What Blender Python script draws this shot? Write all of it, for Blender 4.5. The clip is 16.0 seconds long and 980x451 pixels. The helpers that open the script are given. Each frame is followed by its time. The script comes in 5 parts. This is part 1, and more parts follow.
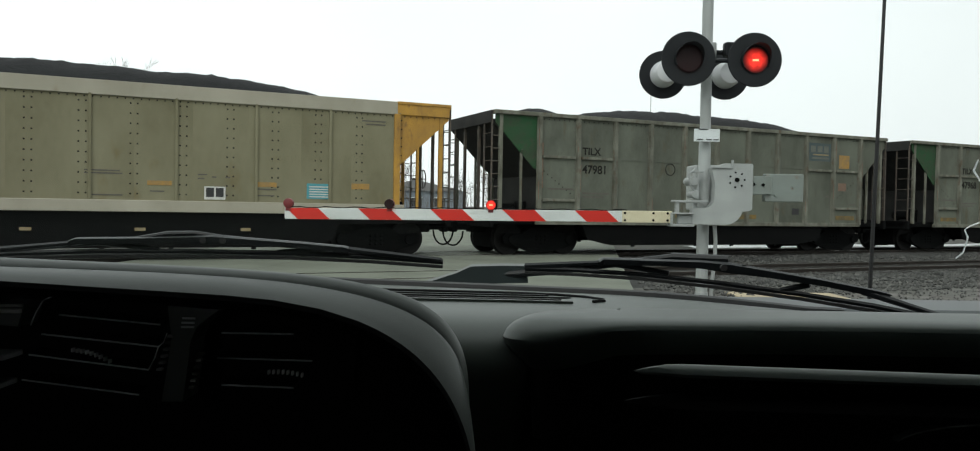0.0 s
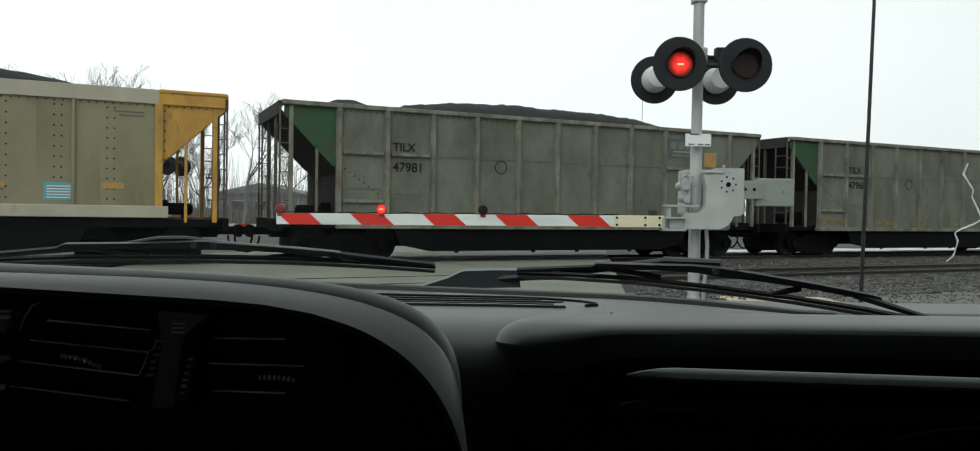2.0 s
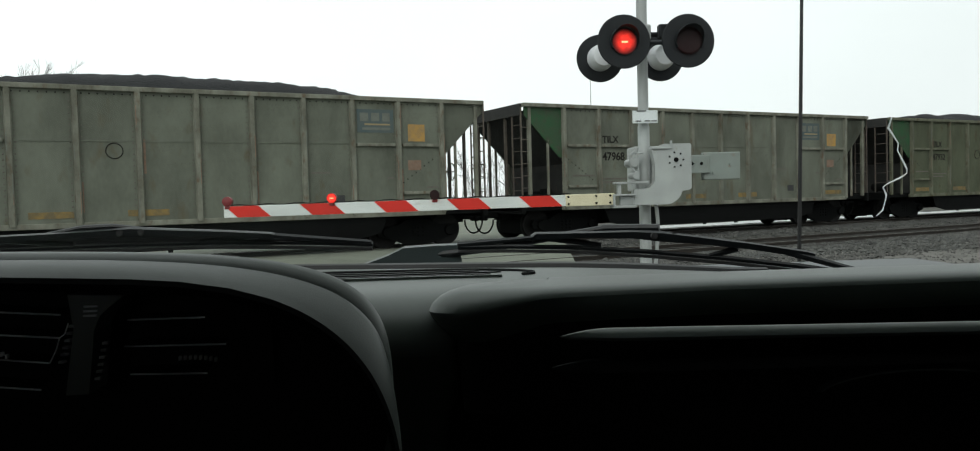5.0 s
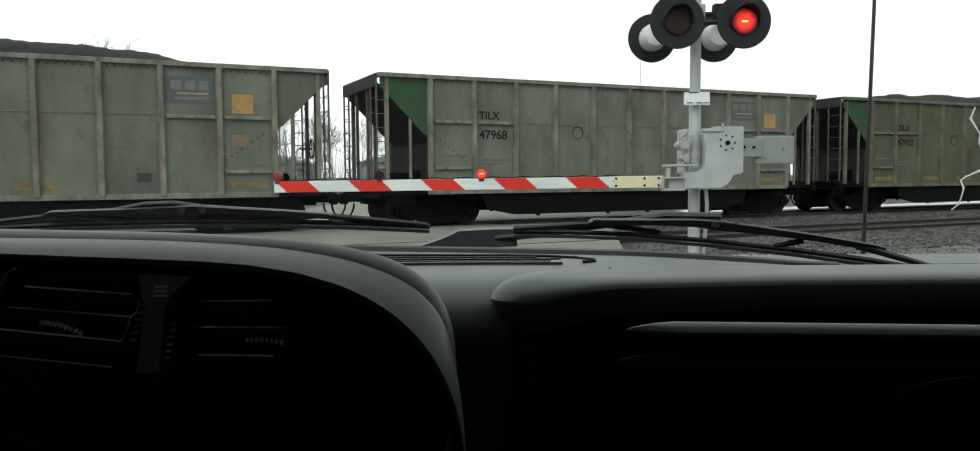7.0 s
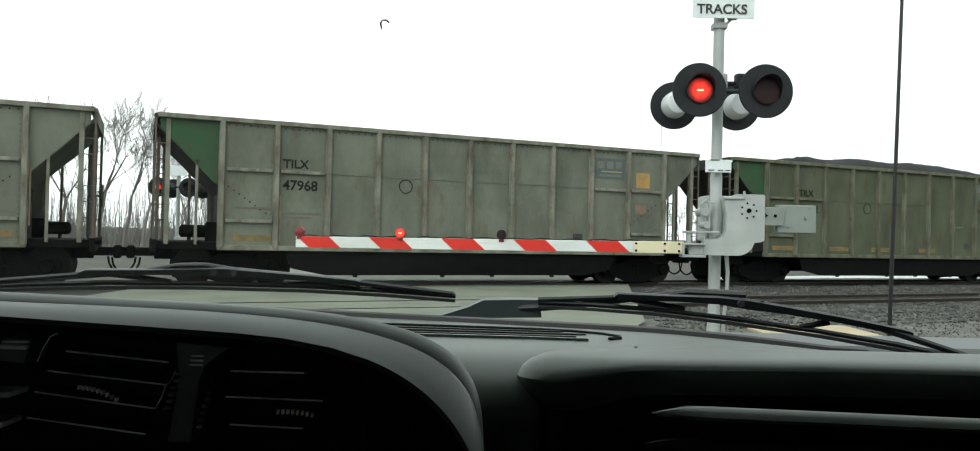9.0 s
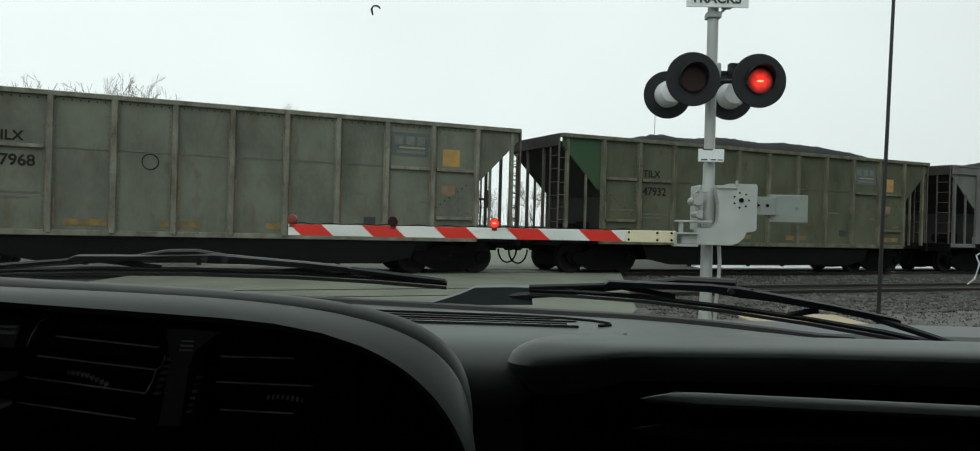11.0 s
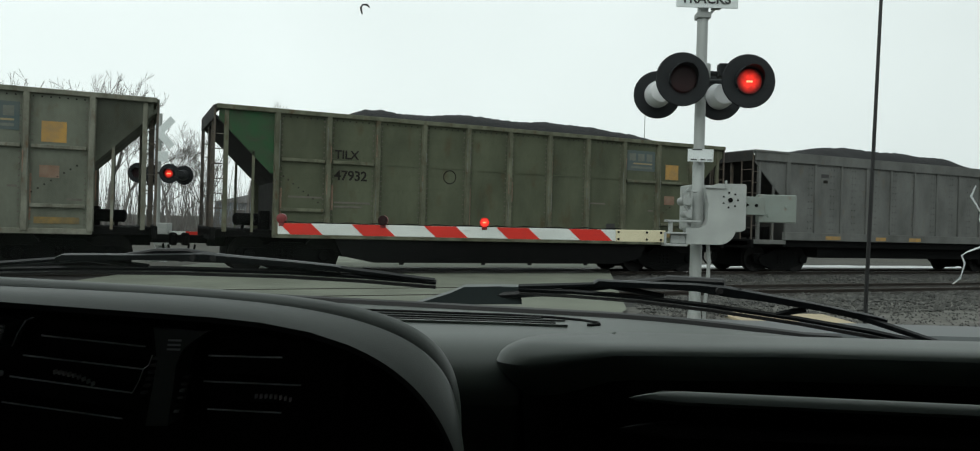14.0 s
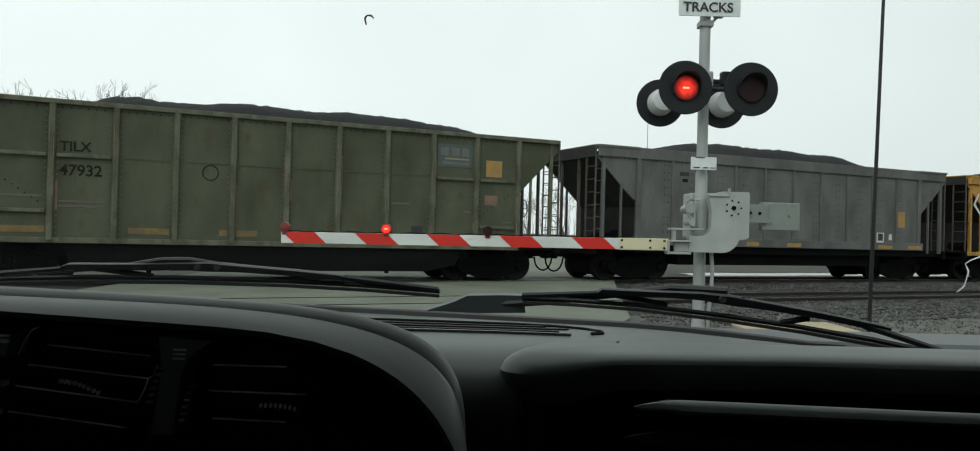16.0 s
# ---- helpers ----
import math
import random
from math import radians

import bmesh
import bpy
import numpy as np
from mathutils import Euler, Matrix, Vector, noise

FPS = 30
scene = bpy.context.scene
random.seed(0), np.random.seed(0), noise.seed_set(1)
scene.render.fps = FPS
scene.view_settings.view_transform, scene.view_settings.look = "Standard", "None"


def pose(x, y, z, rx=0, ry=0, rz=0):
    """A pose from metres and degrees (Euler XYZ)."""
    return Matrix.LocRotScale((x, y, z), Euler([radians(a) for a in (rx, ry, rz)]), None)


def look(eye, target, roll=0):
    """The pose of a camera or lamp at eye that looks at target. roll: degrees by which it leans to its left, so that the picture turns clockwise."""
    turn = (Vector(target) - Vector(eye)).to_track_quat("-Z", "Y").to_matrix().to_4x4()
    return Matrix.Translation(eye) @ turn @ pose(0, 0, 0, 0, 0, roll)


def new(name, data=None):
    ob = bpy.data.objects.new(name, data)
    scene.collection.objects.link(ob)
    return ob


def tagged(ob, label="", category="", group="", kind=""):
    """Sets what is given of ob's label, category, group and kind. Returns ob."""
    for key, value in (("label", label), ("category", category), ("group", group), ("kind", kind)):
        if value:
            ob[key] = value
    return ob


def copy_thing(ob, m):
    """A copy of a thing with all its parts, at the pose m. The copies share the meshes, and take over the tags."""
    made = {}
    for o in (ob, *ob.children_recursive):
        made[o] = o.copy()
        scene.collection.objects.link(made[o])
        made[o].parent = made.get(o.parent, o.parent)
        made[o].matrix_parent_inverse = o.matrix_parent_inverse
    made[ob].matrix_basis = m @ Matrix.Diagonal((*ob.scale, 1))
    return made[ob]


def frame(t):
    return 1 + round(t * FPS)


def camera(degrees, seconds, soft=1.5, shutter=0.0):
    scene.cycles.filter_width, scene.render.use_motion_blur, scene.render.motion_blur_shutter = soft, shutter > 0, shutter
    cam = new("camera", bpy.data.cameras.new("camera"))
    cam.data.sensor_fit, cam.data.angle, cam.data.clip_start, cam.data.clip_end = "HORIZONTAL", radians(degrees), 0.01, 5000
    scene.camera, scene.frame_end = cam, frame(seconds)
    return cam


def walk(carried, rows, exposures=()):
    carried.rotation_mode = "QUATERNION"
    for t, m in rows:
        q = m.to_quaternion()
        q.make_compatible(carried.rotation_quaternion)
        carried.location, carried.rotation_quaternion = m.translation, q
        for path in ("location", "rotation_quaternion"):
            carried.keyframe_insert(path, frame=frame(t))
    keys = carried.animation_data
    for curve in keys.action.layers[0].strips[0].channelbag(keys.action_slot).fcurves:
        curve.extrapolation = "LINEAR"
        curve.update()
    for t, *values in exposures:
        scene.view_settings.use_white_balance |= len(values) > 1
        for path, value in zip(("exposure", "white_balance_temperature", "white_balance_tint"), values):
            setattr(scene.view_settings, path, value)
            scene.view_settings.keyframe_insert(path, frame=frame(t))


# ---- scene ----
cam = camera(64.04, 16.0, soft=1.1)
PATH = [
    (0, pose(0.0001, 0.0004, 1.4501, 88.617, -0.997, -0.004)),
    (0.5, pose(0.0016, -0.0005, 1.4495, 89.017, -0.830, -0.600)),
    (1, pose(0.0000, 0.0005, 1.4498, 89.258, -1.043, -0.647)),
    (1.5, pose(-0.0007, 0.0004, 1.4497, 89.277, -1.119, -0.509)),
    (2, pose(0.0001, 0.0016, 1.4493, 88.991, -0.892, -0.573)),
    (2.5, pose(0.0033, 0.0034, 1.4470, 88.655, -0.511, -1.347)),
    (3, pose(0.0095, 0.0033, 1.4436, 88.984, 0.193, -2.216)),
    (3.5, pose(0.0116, 0.0025, 1.4439, 89.194, 0.242, -2.310)),
    (4, pose(0.0085, 0.0101, 1.4426, 88.528, 0.049, -1.971)),
    (4.5, pose(0.0128, 0.0127, 1.4391, 87.850, 0.519, -2.599)),
    (5, pose(0.0215, 0.0122, 1.4341, 87.871, 1.491, -3.958)),
    (5.2, pose(0.0304, -0.0039, 1.4369, 88.482, 1.334, -4.100)),
    (7.3, pose(0.0046, 0.0243, 1.4406, 85.985, 0.317, -0.450)),
    (7.5, pose(0.0085, 0.0210, 1.4390, 85.819, 0.627, -0.962)),
    (8, pose(0.0098, 0.0219, 1.4391, 85.899, 0.732, -0.549)),
    (8.5, pose(0.0026, 0.0093, 1.4552, 89.882, -0.910, 2.171)),
    (8.7, pose(-0.0039, 0.0120, 1.4555, 90.767, -1.212, 1.016)),
    (11, pose(-0.0017, 0.0107, 1.4539, 89.914, -1.517, 0.252)),
    (11.5, pose(-0.0013, 0.0107, 1.4536, 89.931, -1.568, 0.152)),
    (12, pose(-0.0014, 0.0107, 1.4540, 89.958, -1.675, -0.018)),
    (12.5, pose(-0.0007, 0.0099, 1.4542, 89.972, -1.708, -0.267)),
    (13, pose(0.0001, 0.0112, 1.4533, 89.634, -1.546, -0.426)),
    (13.5, pose(0.0002, 0.0107, 1.4537, 89.817, -1.602, -0.364)),
    (14, pose(-0.0008, 0.0103, 1.4539, 89.885, -1.618, -0.469)),
    (14.5, pose(-0.0011, 0.0104, 1.4537, 89.896, -1.607, -0.486)),
    (15, pose(-0.0013, 0.0106, 1.4542, 90.052, -1.489, -0.362)),
    (15.5, pose(-0.0022, 0.0076, 1.4545, 90.549, -1.587, -0.299)),
    (16, pose(-0.0012, 0.0081, 1.4546, 90.488, -1.534, -0.240)),
]
EXPOSURES = [(0.0, 0.33, 6450, 5), (5.0, 0.36, 6450, 5), (7.3, 0.65, 6450, 3), (8.0, 0.75, 6450, 2), (8.7, 0.95, 6450, 2), (11.0, 0.12, 6400, 2), (16.0, 0.12, 6400, 2)]
walk(cam, PATH, EXPOSURES)

# ---- world and light ----
world = bpy.data.worlds.new("overcast_sky")
scene.world = world
world.use_nodes = True
wn, wl = world.node_tree.nodes, world.node_tree.links
sky = wn.new("ShaderNodeTexSky")
sky.sky_type, sky.sun_disc = "NISHITA", False
sky.sun_elevation, sky.sun_rotation = radians(48), radians(200)
sky.air_density, sky.dust_density = 1.0, 6.0
grey = wn.new("ShaderNodeHueSaturation")
grey.inputs["Saturation"].default_value = 0.1
grey.inputs["Value"].default_value = 0.1
cloud = wn.new("ShaderNodeMix")
cloud.data_type = "RGBA"
cloud.inputs["Factor"].default_value = 0.88
cloud.inputs["B"].default_value = (0.93, 0.965, 0.975, 1)
wl.new(sky.outputs["Color"], grey.inputs["Color"])
wl.new(grey.outputs["Color"], cloud.inputs["A"])
veil, shade = wn.new("ShaderNodeTexNoise"), wn.new("ShaderNodeMapRange")
veil.inputs["Scale"].default_value, veil.inputs["Detail"].default_value = 1.6, 5
shade.inputs["From Min"].default_value, shade.inputs["From Max"].default_value = 0.3, 0.7
shade.inputs["To Min"].default_value, shade.inputs["To Max"].default_value = 0.9, 1.04
where, layer = wn.new("ShaderNodeTexCoord"), wn.new("ShaderNodeVectorMath")
layer.operation = "SCALE"
wl.new(where.outputs["Generated"], veil.inputs["Vector"])
wl.new(veil.outputs["Fac"], shade.inputs["Value"])
wl.new(cloud.outputs["Result"], layer.inputs[0])
split, lean = wn.new("ShaderNodeSeparateXYZ"), wn.new("ShaderNodeMath")
lean.operation = "MULTIPLY_ADD"
lean.inputs[1].default_value = -0.16
wl.new(where.outputs["Generated"], split.inputs[0])
wl.new(split.outputs["X"], lean.inputs[0])
wl.new(shade.outputs["Result"], lean.inputs[2])
wl.new(lean.outputs[0], layer.inputs["Scale"])
wl.new(layer.outputs[0], wn["Background"].inputs["Color"])
wn["Background"].inputs["Strength"].default_value = 1.0

sun = new("sun", bpy.data.lights.new("sun", "SUN"))
sun.data.energy, sun.data.angle, sun.data.color = 0.6, radians(30), (1.0, 0.97, 0.93)
sun.matrix_world = look((-8, -20, 24), (0, 0, 0))


# ---- materials ----
def material(name, base, rough=0.6, metal=0.0, second=None, scale=4.0, stretch=(1, 1, 1), amount=0.5,
             rust=None, rust_amount=0.0, bump=0.0, bump_scale=60.0, glow=None, glow_strength=0.0, spec=0.5, coat=0.0):
    """A procedural surface: two colours mixed by coarse and fine noise, stains of a third, fine relief."""
    m = bpy.data.materials.new(name)
    m.use_nodes = True
    n, l = m.node_tree.nodes, m.node_tree.links
    b = n["Principled BSDF"]
    b.inputs["Roughness"].default_value, b.inputs["Metallic"].default_value = rough, metal
    b.inputs["Specular IOR Level"].default_value = spec
    b.inputs["Coat Weight"].default_value = coat
    tc, mp, info = n.new("ShaderNodeTexCoord"), n.new("ShaderNodeMapping"), n.new("ShaderNodeObjectInfo")
    shift = n.new("ShaderNodeVectorMath")
    shift.operation = "MULTIPLY_ADD"
    shift.inputs[1].default_value = (17, 9, 5)
    l.new(info.outputs["Random"], shift.inputs[0])
    l.new(tc.outputs["Object"], shift.inputs[2])
    l.new(shift.outputs[0], mp.inputs["Vector"])
    mp.inputs["Scale"].default_value = stretch
    coarse, fine = n.new("ShaderNodeTexNoise"), n.new("ShaderNodeTexNoise")
    coarse.inputs["Scale"].default_value, coarse.inputs["Detail"].default_value = scale, 6
    fine.inputs["Scale"].default_value, fine.inputs["Detail"].default_value = scale * 11, 4
    for t in (coarse, fine):
        l.new(mp.outputs["Vector"], t.inputs["Vector"])
    add = n.new("ShaderNodeMath")
    add.operation = "MULTIPLY_ADD"
    add.inputs[1].default_value = 0.22
    l.new(fine.outputs["Fac"], add.inputs[0])
    l.new(coarse.outputs["Fac"], add.inputs[2])
    ramp = n.new("ShaderNodeMapRange")
    ramp.inputs["From Min"].default_value, ramp.inputs["From Max"].default_value = 0.38, 0.86
    ramp.inputs["To Max"].default_value = amount * 2
    l.new(add.outputs[0], ramp.inputs["Value"])
    mix = n.new("ShaderNodeMix")
    mix.data_type = "RGBA"
    second = second or tuple(c * 0.6 for c in base)
    mix.inputs["A"].default_value, mix.inputs["B"].default_value = (*base, 1), (*second, 1)
    l.new(ramp.outputs["Result"], mix.inputs["Factor"])
    out = mix.outputs["Result"]
    if rust:
        rn = n.new("ShaderNodeTexNoise")
        rn.inputs["Scale"].default_value, rn.inputs["Detail"].default_value = scale * 2.3, 8
        l.new(mp.outputs["Vector"], rn.inputs["Vector"])
        rr = n.new("ShaderNodeMapRange")
        rr.inputs["From Min"].default_value = 0.72 - rust_amount * 0.4
        rr.inputs["From Max"].default_value = 0.9 - rust_amount * 0.3
        l.new(rn.outputs["Fac"], rr.inputs["Value"])
        rm = n.new("ShaderNodeMix")
        rm.data_type = "RGBA"
        rm.inputs["B"].default_value = (*rust, 1)
        l.new(rr.outputs["Result"], rm.inputs["Factor"])
        l.new(out, rm.inputs["A"])
        out = rm.outputs["Result"]
    l.new(out, b.inputs["Base Color"])
    if bump:
        bn, bp = n.new("ShaderNodeTexNoise"), n.new("ShaderNodeBump")
        bn.inputs["Scale"].default_value, bn.inputs["Detail"].default_value = bump_scale, 3
        l.new(tc.outputs["Object"], bn.inputs["Vector"])
        bp.inputs["Strength"].default_value = bump
        bp.inputs["Distance"].default_value = 0.3 / bump_scale
        l.new(bn.outputs["Fac"], bp.inputs["Height"])
        l.new(bp.outputs["Normal"], b.inputs["Normal"])
    if glow:
        b.inputs["Emission Color"].default_value = (*glow, 1)
        b.inputs["Emission Strength"].default_value = glow_strength
    return m


RUST, SOOT = (0.10, 0.055, 0.03), (0.018, 0.018, 0.018)
STREAK = (1.0, 1.0, 0.5)
M = {
    "grey_steel": material("weathered_grey_car_paint", (0.152, 0.162, 0.130), 0.9, 0, (0.085, 0.090, 0.072), 1.3, STREAK, 0.5, (0.10, 0.086, 0.056), 0.3, 0.2, 40, spec=0.06),
    "grey_rib": material("worn_car_rib_paint", (0.215, 0.218, 0.178), 0.85, 0, (0.08, 0.078, 0.06), 3, STREAK, 0.5, (0.10, 0.066, 0.040), 0.4, 0.1, 40, spec=0.1),
    "olive_steel": material("grimy_olive_car_paint", (0.100, 0.110, 0.074), 0.9, 0, (0.056, 0.062, 0.042), 1.3, STREAK, 0.5, (0.072, 0.058, 0.034), 0.35, 0.2, 40, spec=0.05),
    "olive_rib": material("grimy_olive_rib_paint", (0.150, 0.156, 0.112), 0.85, 0, (0.058, 0.060, 0.042), 3, STREAK, 0.5, (0.075, 0.048, 0.028), 0.4, 0.1, 40, spec=0.08),
    "pale_steel": material("pale_galvanised_car_side", (0.150, 0.154, 0.148), 0.85, 0, (0.085, 0.087, 0.082), 1.4, STREAK, 0.5, (0.125, 0.11, 0.085), 0.25, 0.15, 40, spec=0.06),
    "tan_paint": material("weathered_tan_car_paint", (0.240, 0.226, 0.150), 0.85, 0, (0.15, 0.137, 0.084), 0.8, STREAK, 0.45, (0.17, 0.135, 0.066), 0.25, 0.15, 30, spec=0.08),
    "tan_light": material("pale_tan_top_plate", (0.37, 0.345, 0.275), 0.75, 0, (0.27, 0.25, 0.19), 1.5, STREAK, 0.4, (0.22, 0.17, 0.1), 0.2),
    "yellow_end": material("faded_yellow_end_paint", (0.50, 0.27, 0.035), 0.65, 0, (0.30, 0.16, 0.03), 2.5, STREAK, 0.6, RUST, 0.4, 0.1, 40),
    "green_end": material("faded_green_end_paint", (0.026, 0.088, 0.037), 0.8, 0, (0.045, 0.065, 0.04), 2.5, (1, 1, 1), 0.6, (0.06, 0.058, 0.043), 0.45, spec=0.1),
    "dark_sheet": material("dark_end_sheet", (0.035, 0.035, 0.032), 0.9, 0, (0.018, 0.018, 0.018), 2, (1, 1, 1), 0.5, (0.05, 0.035, 0.022), 0.25, spec=0.2),
    # Grimy iron; its black also stands for shade on lower sills and between wheels.
    "black_iron": material("grimy_iron_and_shade", (0.0030, 0.0034, 0.0034), 0.9, 0, (0.006, 0.0062, 0.006), 4, (1, 1, 1), 0.5, (0.012, 0.0105, 0.008), 0.2, spec=0.08),
    "wheel_steel": material("worn_wheel_steel", (0.012, 0.0115, 0.011), 0.7, 0.1, (0.007, 0.0068, 0.0065), 6, spec=0.2),
    "post_iron": material("dark_handrail_iron", (0.045, 0.04, 0.035), 0.7, 0, (0.09, 0.07, 0.05), 5),
    "coal": material("coal_lumps", (0.004, 0.0045, 0.005), 0.8, 0, (0.010, 0.0105, 0.0115), 6, (1, 1, 1), 0.6, None, 0, 1.0, 12, spec=0.25),
    "stencil": material("faded_dark_stencil", (0.012, 0.011, 0.010), 0.85, 0, (0.025, 0.023, 0.02), 9, spec=0.1),
    "stencil_faint": material("worn_faint_stencil", (0.085, 0.078, 0.065), 0.85, 0, (0.12, 0.11, 0.09), 9),
    "orange_patch": material("faded_orange_patch", (0.40, 0.225, 0.045), 0.75, 0, (0.25, 0.165, 0.07), 5, (1, 1, 1), 0.6),
    "worn_orange": material("worn_brown_orange_strip", (0.25, 0.165, 0.055), 0.8, 0, (0.13, 0.105, 0.06), 5, (1, 1, 1), 0.7, spec=0.1),
    "weight_paint": material("rusty_pale_weight_plates", (0.20, 0.232, 0.212), 0.7, 0, (0.17, 0.19, 0.17), 5, (1, 1, 1), 0.5, (0.16, 0.09, 0.05), 0.3),
    "brown_patch": material("faded_brown_patch", (0.15, 0.085, 0.055), 0.8, 0, (0.2, 0.14, 0.1), 6),
    "blue_panel": material("faded_blue_panel", (0.070, 0.098, 0.102), 0.8, 0, (0.10, 0.113, 0.105), 4, spec=0.1),
    "panel_bar": material("faded_panel_bars", (0.155, 0.165, 0.145), 0.8, 0, (0.11, 0.116, 0.10), 6, spec=0.1),
    "yellow_bar": material("faded_yellow_bar", (0.30, 0.215, 0.09), 0.75, 0, (0.22, 0.19, 0.12), 6),
    "teal_panel": material("teal_notice_panel", (0.05, 0.28, 0.33), 0.6, 0, (0.1, 0.28, 0.3), 8),
    "white_decal": material("white_decal", (0.62, 0.62, 0.58), 0.6, 0, (0.45, 0.45, 0.42), 8),
    "black_decal": material("black_decal", (0.025, 0.025, 0.025), 0.6),
    "galvanised": material("galvanised_mast_steel", (0.34, 0.36, 0.35), 0.55, 0.15, (0.24, 0.25, 0.24), 5, (1, 1, 0.4), 0.5, (0.2, 0.18, 0.14), 0.12),
    "alu_cast": material("grey_cast_mechanism", (0.37, 0.39, 0.375), 0.6, 0.1, (0.27, 0.285, 0.275), 5, (1, 1, 1), 0.4, (0.2, 0.18, 0.15), 0.15),
    "silver": material("silver_lamp_housing", (0.62, 0.63, 0.64), 0.55, 0.1, (0.46, 0.47, 0.48), 4),
    "signal_black": material("matt_black_signal_disc", (0.006, 0.0075, 0.009), 0.6, 0, (0.010, 0.012, 0.014), 6, spec=0.25),
    "red_core": material("lit_red_filament", (0.8, 0.1, 0.05), 0.3, 0, None, 30, (1, 1, 1), 0.2, None, 0, 0, 60, (1.0, 0.22, 0.1), 2.6),
    "red_dark": material("unlit_red_lens", (0.016, 0.0025, 0.003), 0.5, 0, (0.009, 0.0022, 0.0026), 30, spec=0.2),
    "red_case": material("small_red_lamp_case", (0.17, 0.012, 0.014), 0.5, 0, (0.11, 0.009, 0.010), 20),
    "arm_white": material("reflective_white_arm", (0.62, 0.65, 0.63), 0.5, 0, (0.46, 0.49, 0.47), 3, (0.6, 1, 2), 0.4, (0.3, 0.29, 0.25), 0.2),
    "arm_red": material("reflective_red_stripe", (0.55, 0.022, 0.013), 0.5, 0, (0.44, 0.022, 0.014), 4, (1, 1, 1), 0.4, spec=0.3),
    "arm_cream": material("cream_fibreglass_sleeve", (0.60, 0.55, 0.38), 0.55, 0, (0.5, 0.45, 0.3), 5),
    "sign_white": material("white_sign_sheet", (0.66, 0.70, 0.70), 0.5, 0, (0.52, 0.56, 0.56), 4, (1, 1, 1), 0.35),
    "rail_side": material("rusty_rail_web", (0.035, 0.027, 0.021), 0.85, 0.1, (0.02, 0.017, 0.013), 6),
    "rail_top": material("polished_rail_head", (0.16, 0.15, 0.14), 0.35, 0.8, (0.08, 0.075, 0.07), 8),
    "tie_wood": material("creosoted_tie", (0.016, 0.015, 0.013), 0.9, 0, (0.03, 0.027, 0.023), 4, (0.4, 3, 1), 0.5, None, 0, 0.4, 30, spec=0.2),
    "ballast": material("ballast_bed", (0.036, 0.036, 0.032), 0.95, 0, (0.017, 0.017, 0.015), 9, (1, 1, 1), 0.7, None, 0, 1.0, 25),
    "stone": material("ballast_stones", (0.115, 0.115, 0.105), 0.9, 0, (0.022, 0.022, 0.02), 3, (1, 1, 1), 0.6),
    "gravel": material("fine_gravel_ground", (0.125, 0.122, 0.108), 0.95, 0, (0.065, 0.063, 0.055), 2.2, (1, 1, 1), 0.6, (0.09, 0.08, 0.065), 0.3, 0.9, 45),
    "dry_ground": material("dull_winter_ground", (0.06, 0.058, 0.047), 0.95, 0, (0.036, 0.035, 0.028), 0.35, (1, 1, 1), 0.7, (0.042, 0.046, 0.028), 0.3, 0.6, 15),
    "asphalt": material("worn_pale_asphalt", (0.185, 0.198, 0.160), 0.85, 0, (0.125, 0.134, 0.108), 0.8, (1, 1, 1), 0.5, (0.11, 0.115, 0.097), 0.25, 0.5, 60, spec=0.2),
    "tan_concrete": material("tan_concrete_pad", (0.40, 0.335, 0.215), 0.85, 0, (0.32, 0.27, 0.18), 1.5, (1, 1, 1), 0.5, (0.3, 0.26, 0.19), 0.2, 0.3, 50),
    "snow": material("old_roadside_snow", (0.7, 0.71, 0.72), 0.7, 0, (0.45, 0.45, 0.44), 0.9, (1, 1, 1), 0.3, None, 0, 0.4, 10),
    "bark": material("bare_tree_bark", (0.16, 0.15, 0.14), 0.95, 0, (0.10, 0.092, 0.085), 3, (1, 1, 0.3)),
    "shed_wall": material("grey_blue_metal_wall", (0.2, 0.235, 0.27), 0.7, 0, (0.15, 0.175, 0.2), 0.5),
    "shed_roof": material("dull_metal_roof", (0.22, 0.22, 0.22), 0.6, 0.2, (0.15, 0.15, 0.15), 0.6),
    "dash": material("grained_grey_green_dash_vinyl", (0.066, 0.080, 0.069), 0.45, 0, (0.053, 0.065, 0.056), 14, (1, 1, 1), 0.4, None, 0, 0.25, 900, spec=0.6),
    # Vent plastic; also stands for shade on pad underside, hood lip and lower dash.
    "dash_dark": material("black_plastic_and_dash_shade", (0.005, 0.0055, 0.0055), 0.6, 0, (0.008, 0.0086, 0.0086), 20, (1, 1, 1), 0.3, None, 0, 0.15, 900, spec=0.15),
    # Pale colour that stands for the glint on black vent and switch edges.
    "vent_edge": material("vent_edge_highlight", (0.68, 0.7, 0.7), 0.3, 0, (0.55, 0.57, 0.57), 20, coat=0.4),
    "silver_dim": material("dull_grey_plastic", (0.22, 0.23, 0.23), 0.45, 0, (0.15, 0.16, 0.16), 20),
    "wiper": material("satin_black_wiper_metal", (0.006, 0.008, 0.009), 0.45, 0.0, (0.004, 0.005, 0.006), 12, spec=0.4),
    "rubber": material("black_wiper_rubber", (0.012, 0.012, 0.012), 0.6),
    "cowl": material("dark_green_cowl_paint", (0.03, 0.042, 0.042), 0.45, 0, (0.022, 0.03, 0.03), 10),
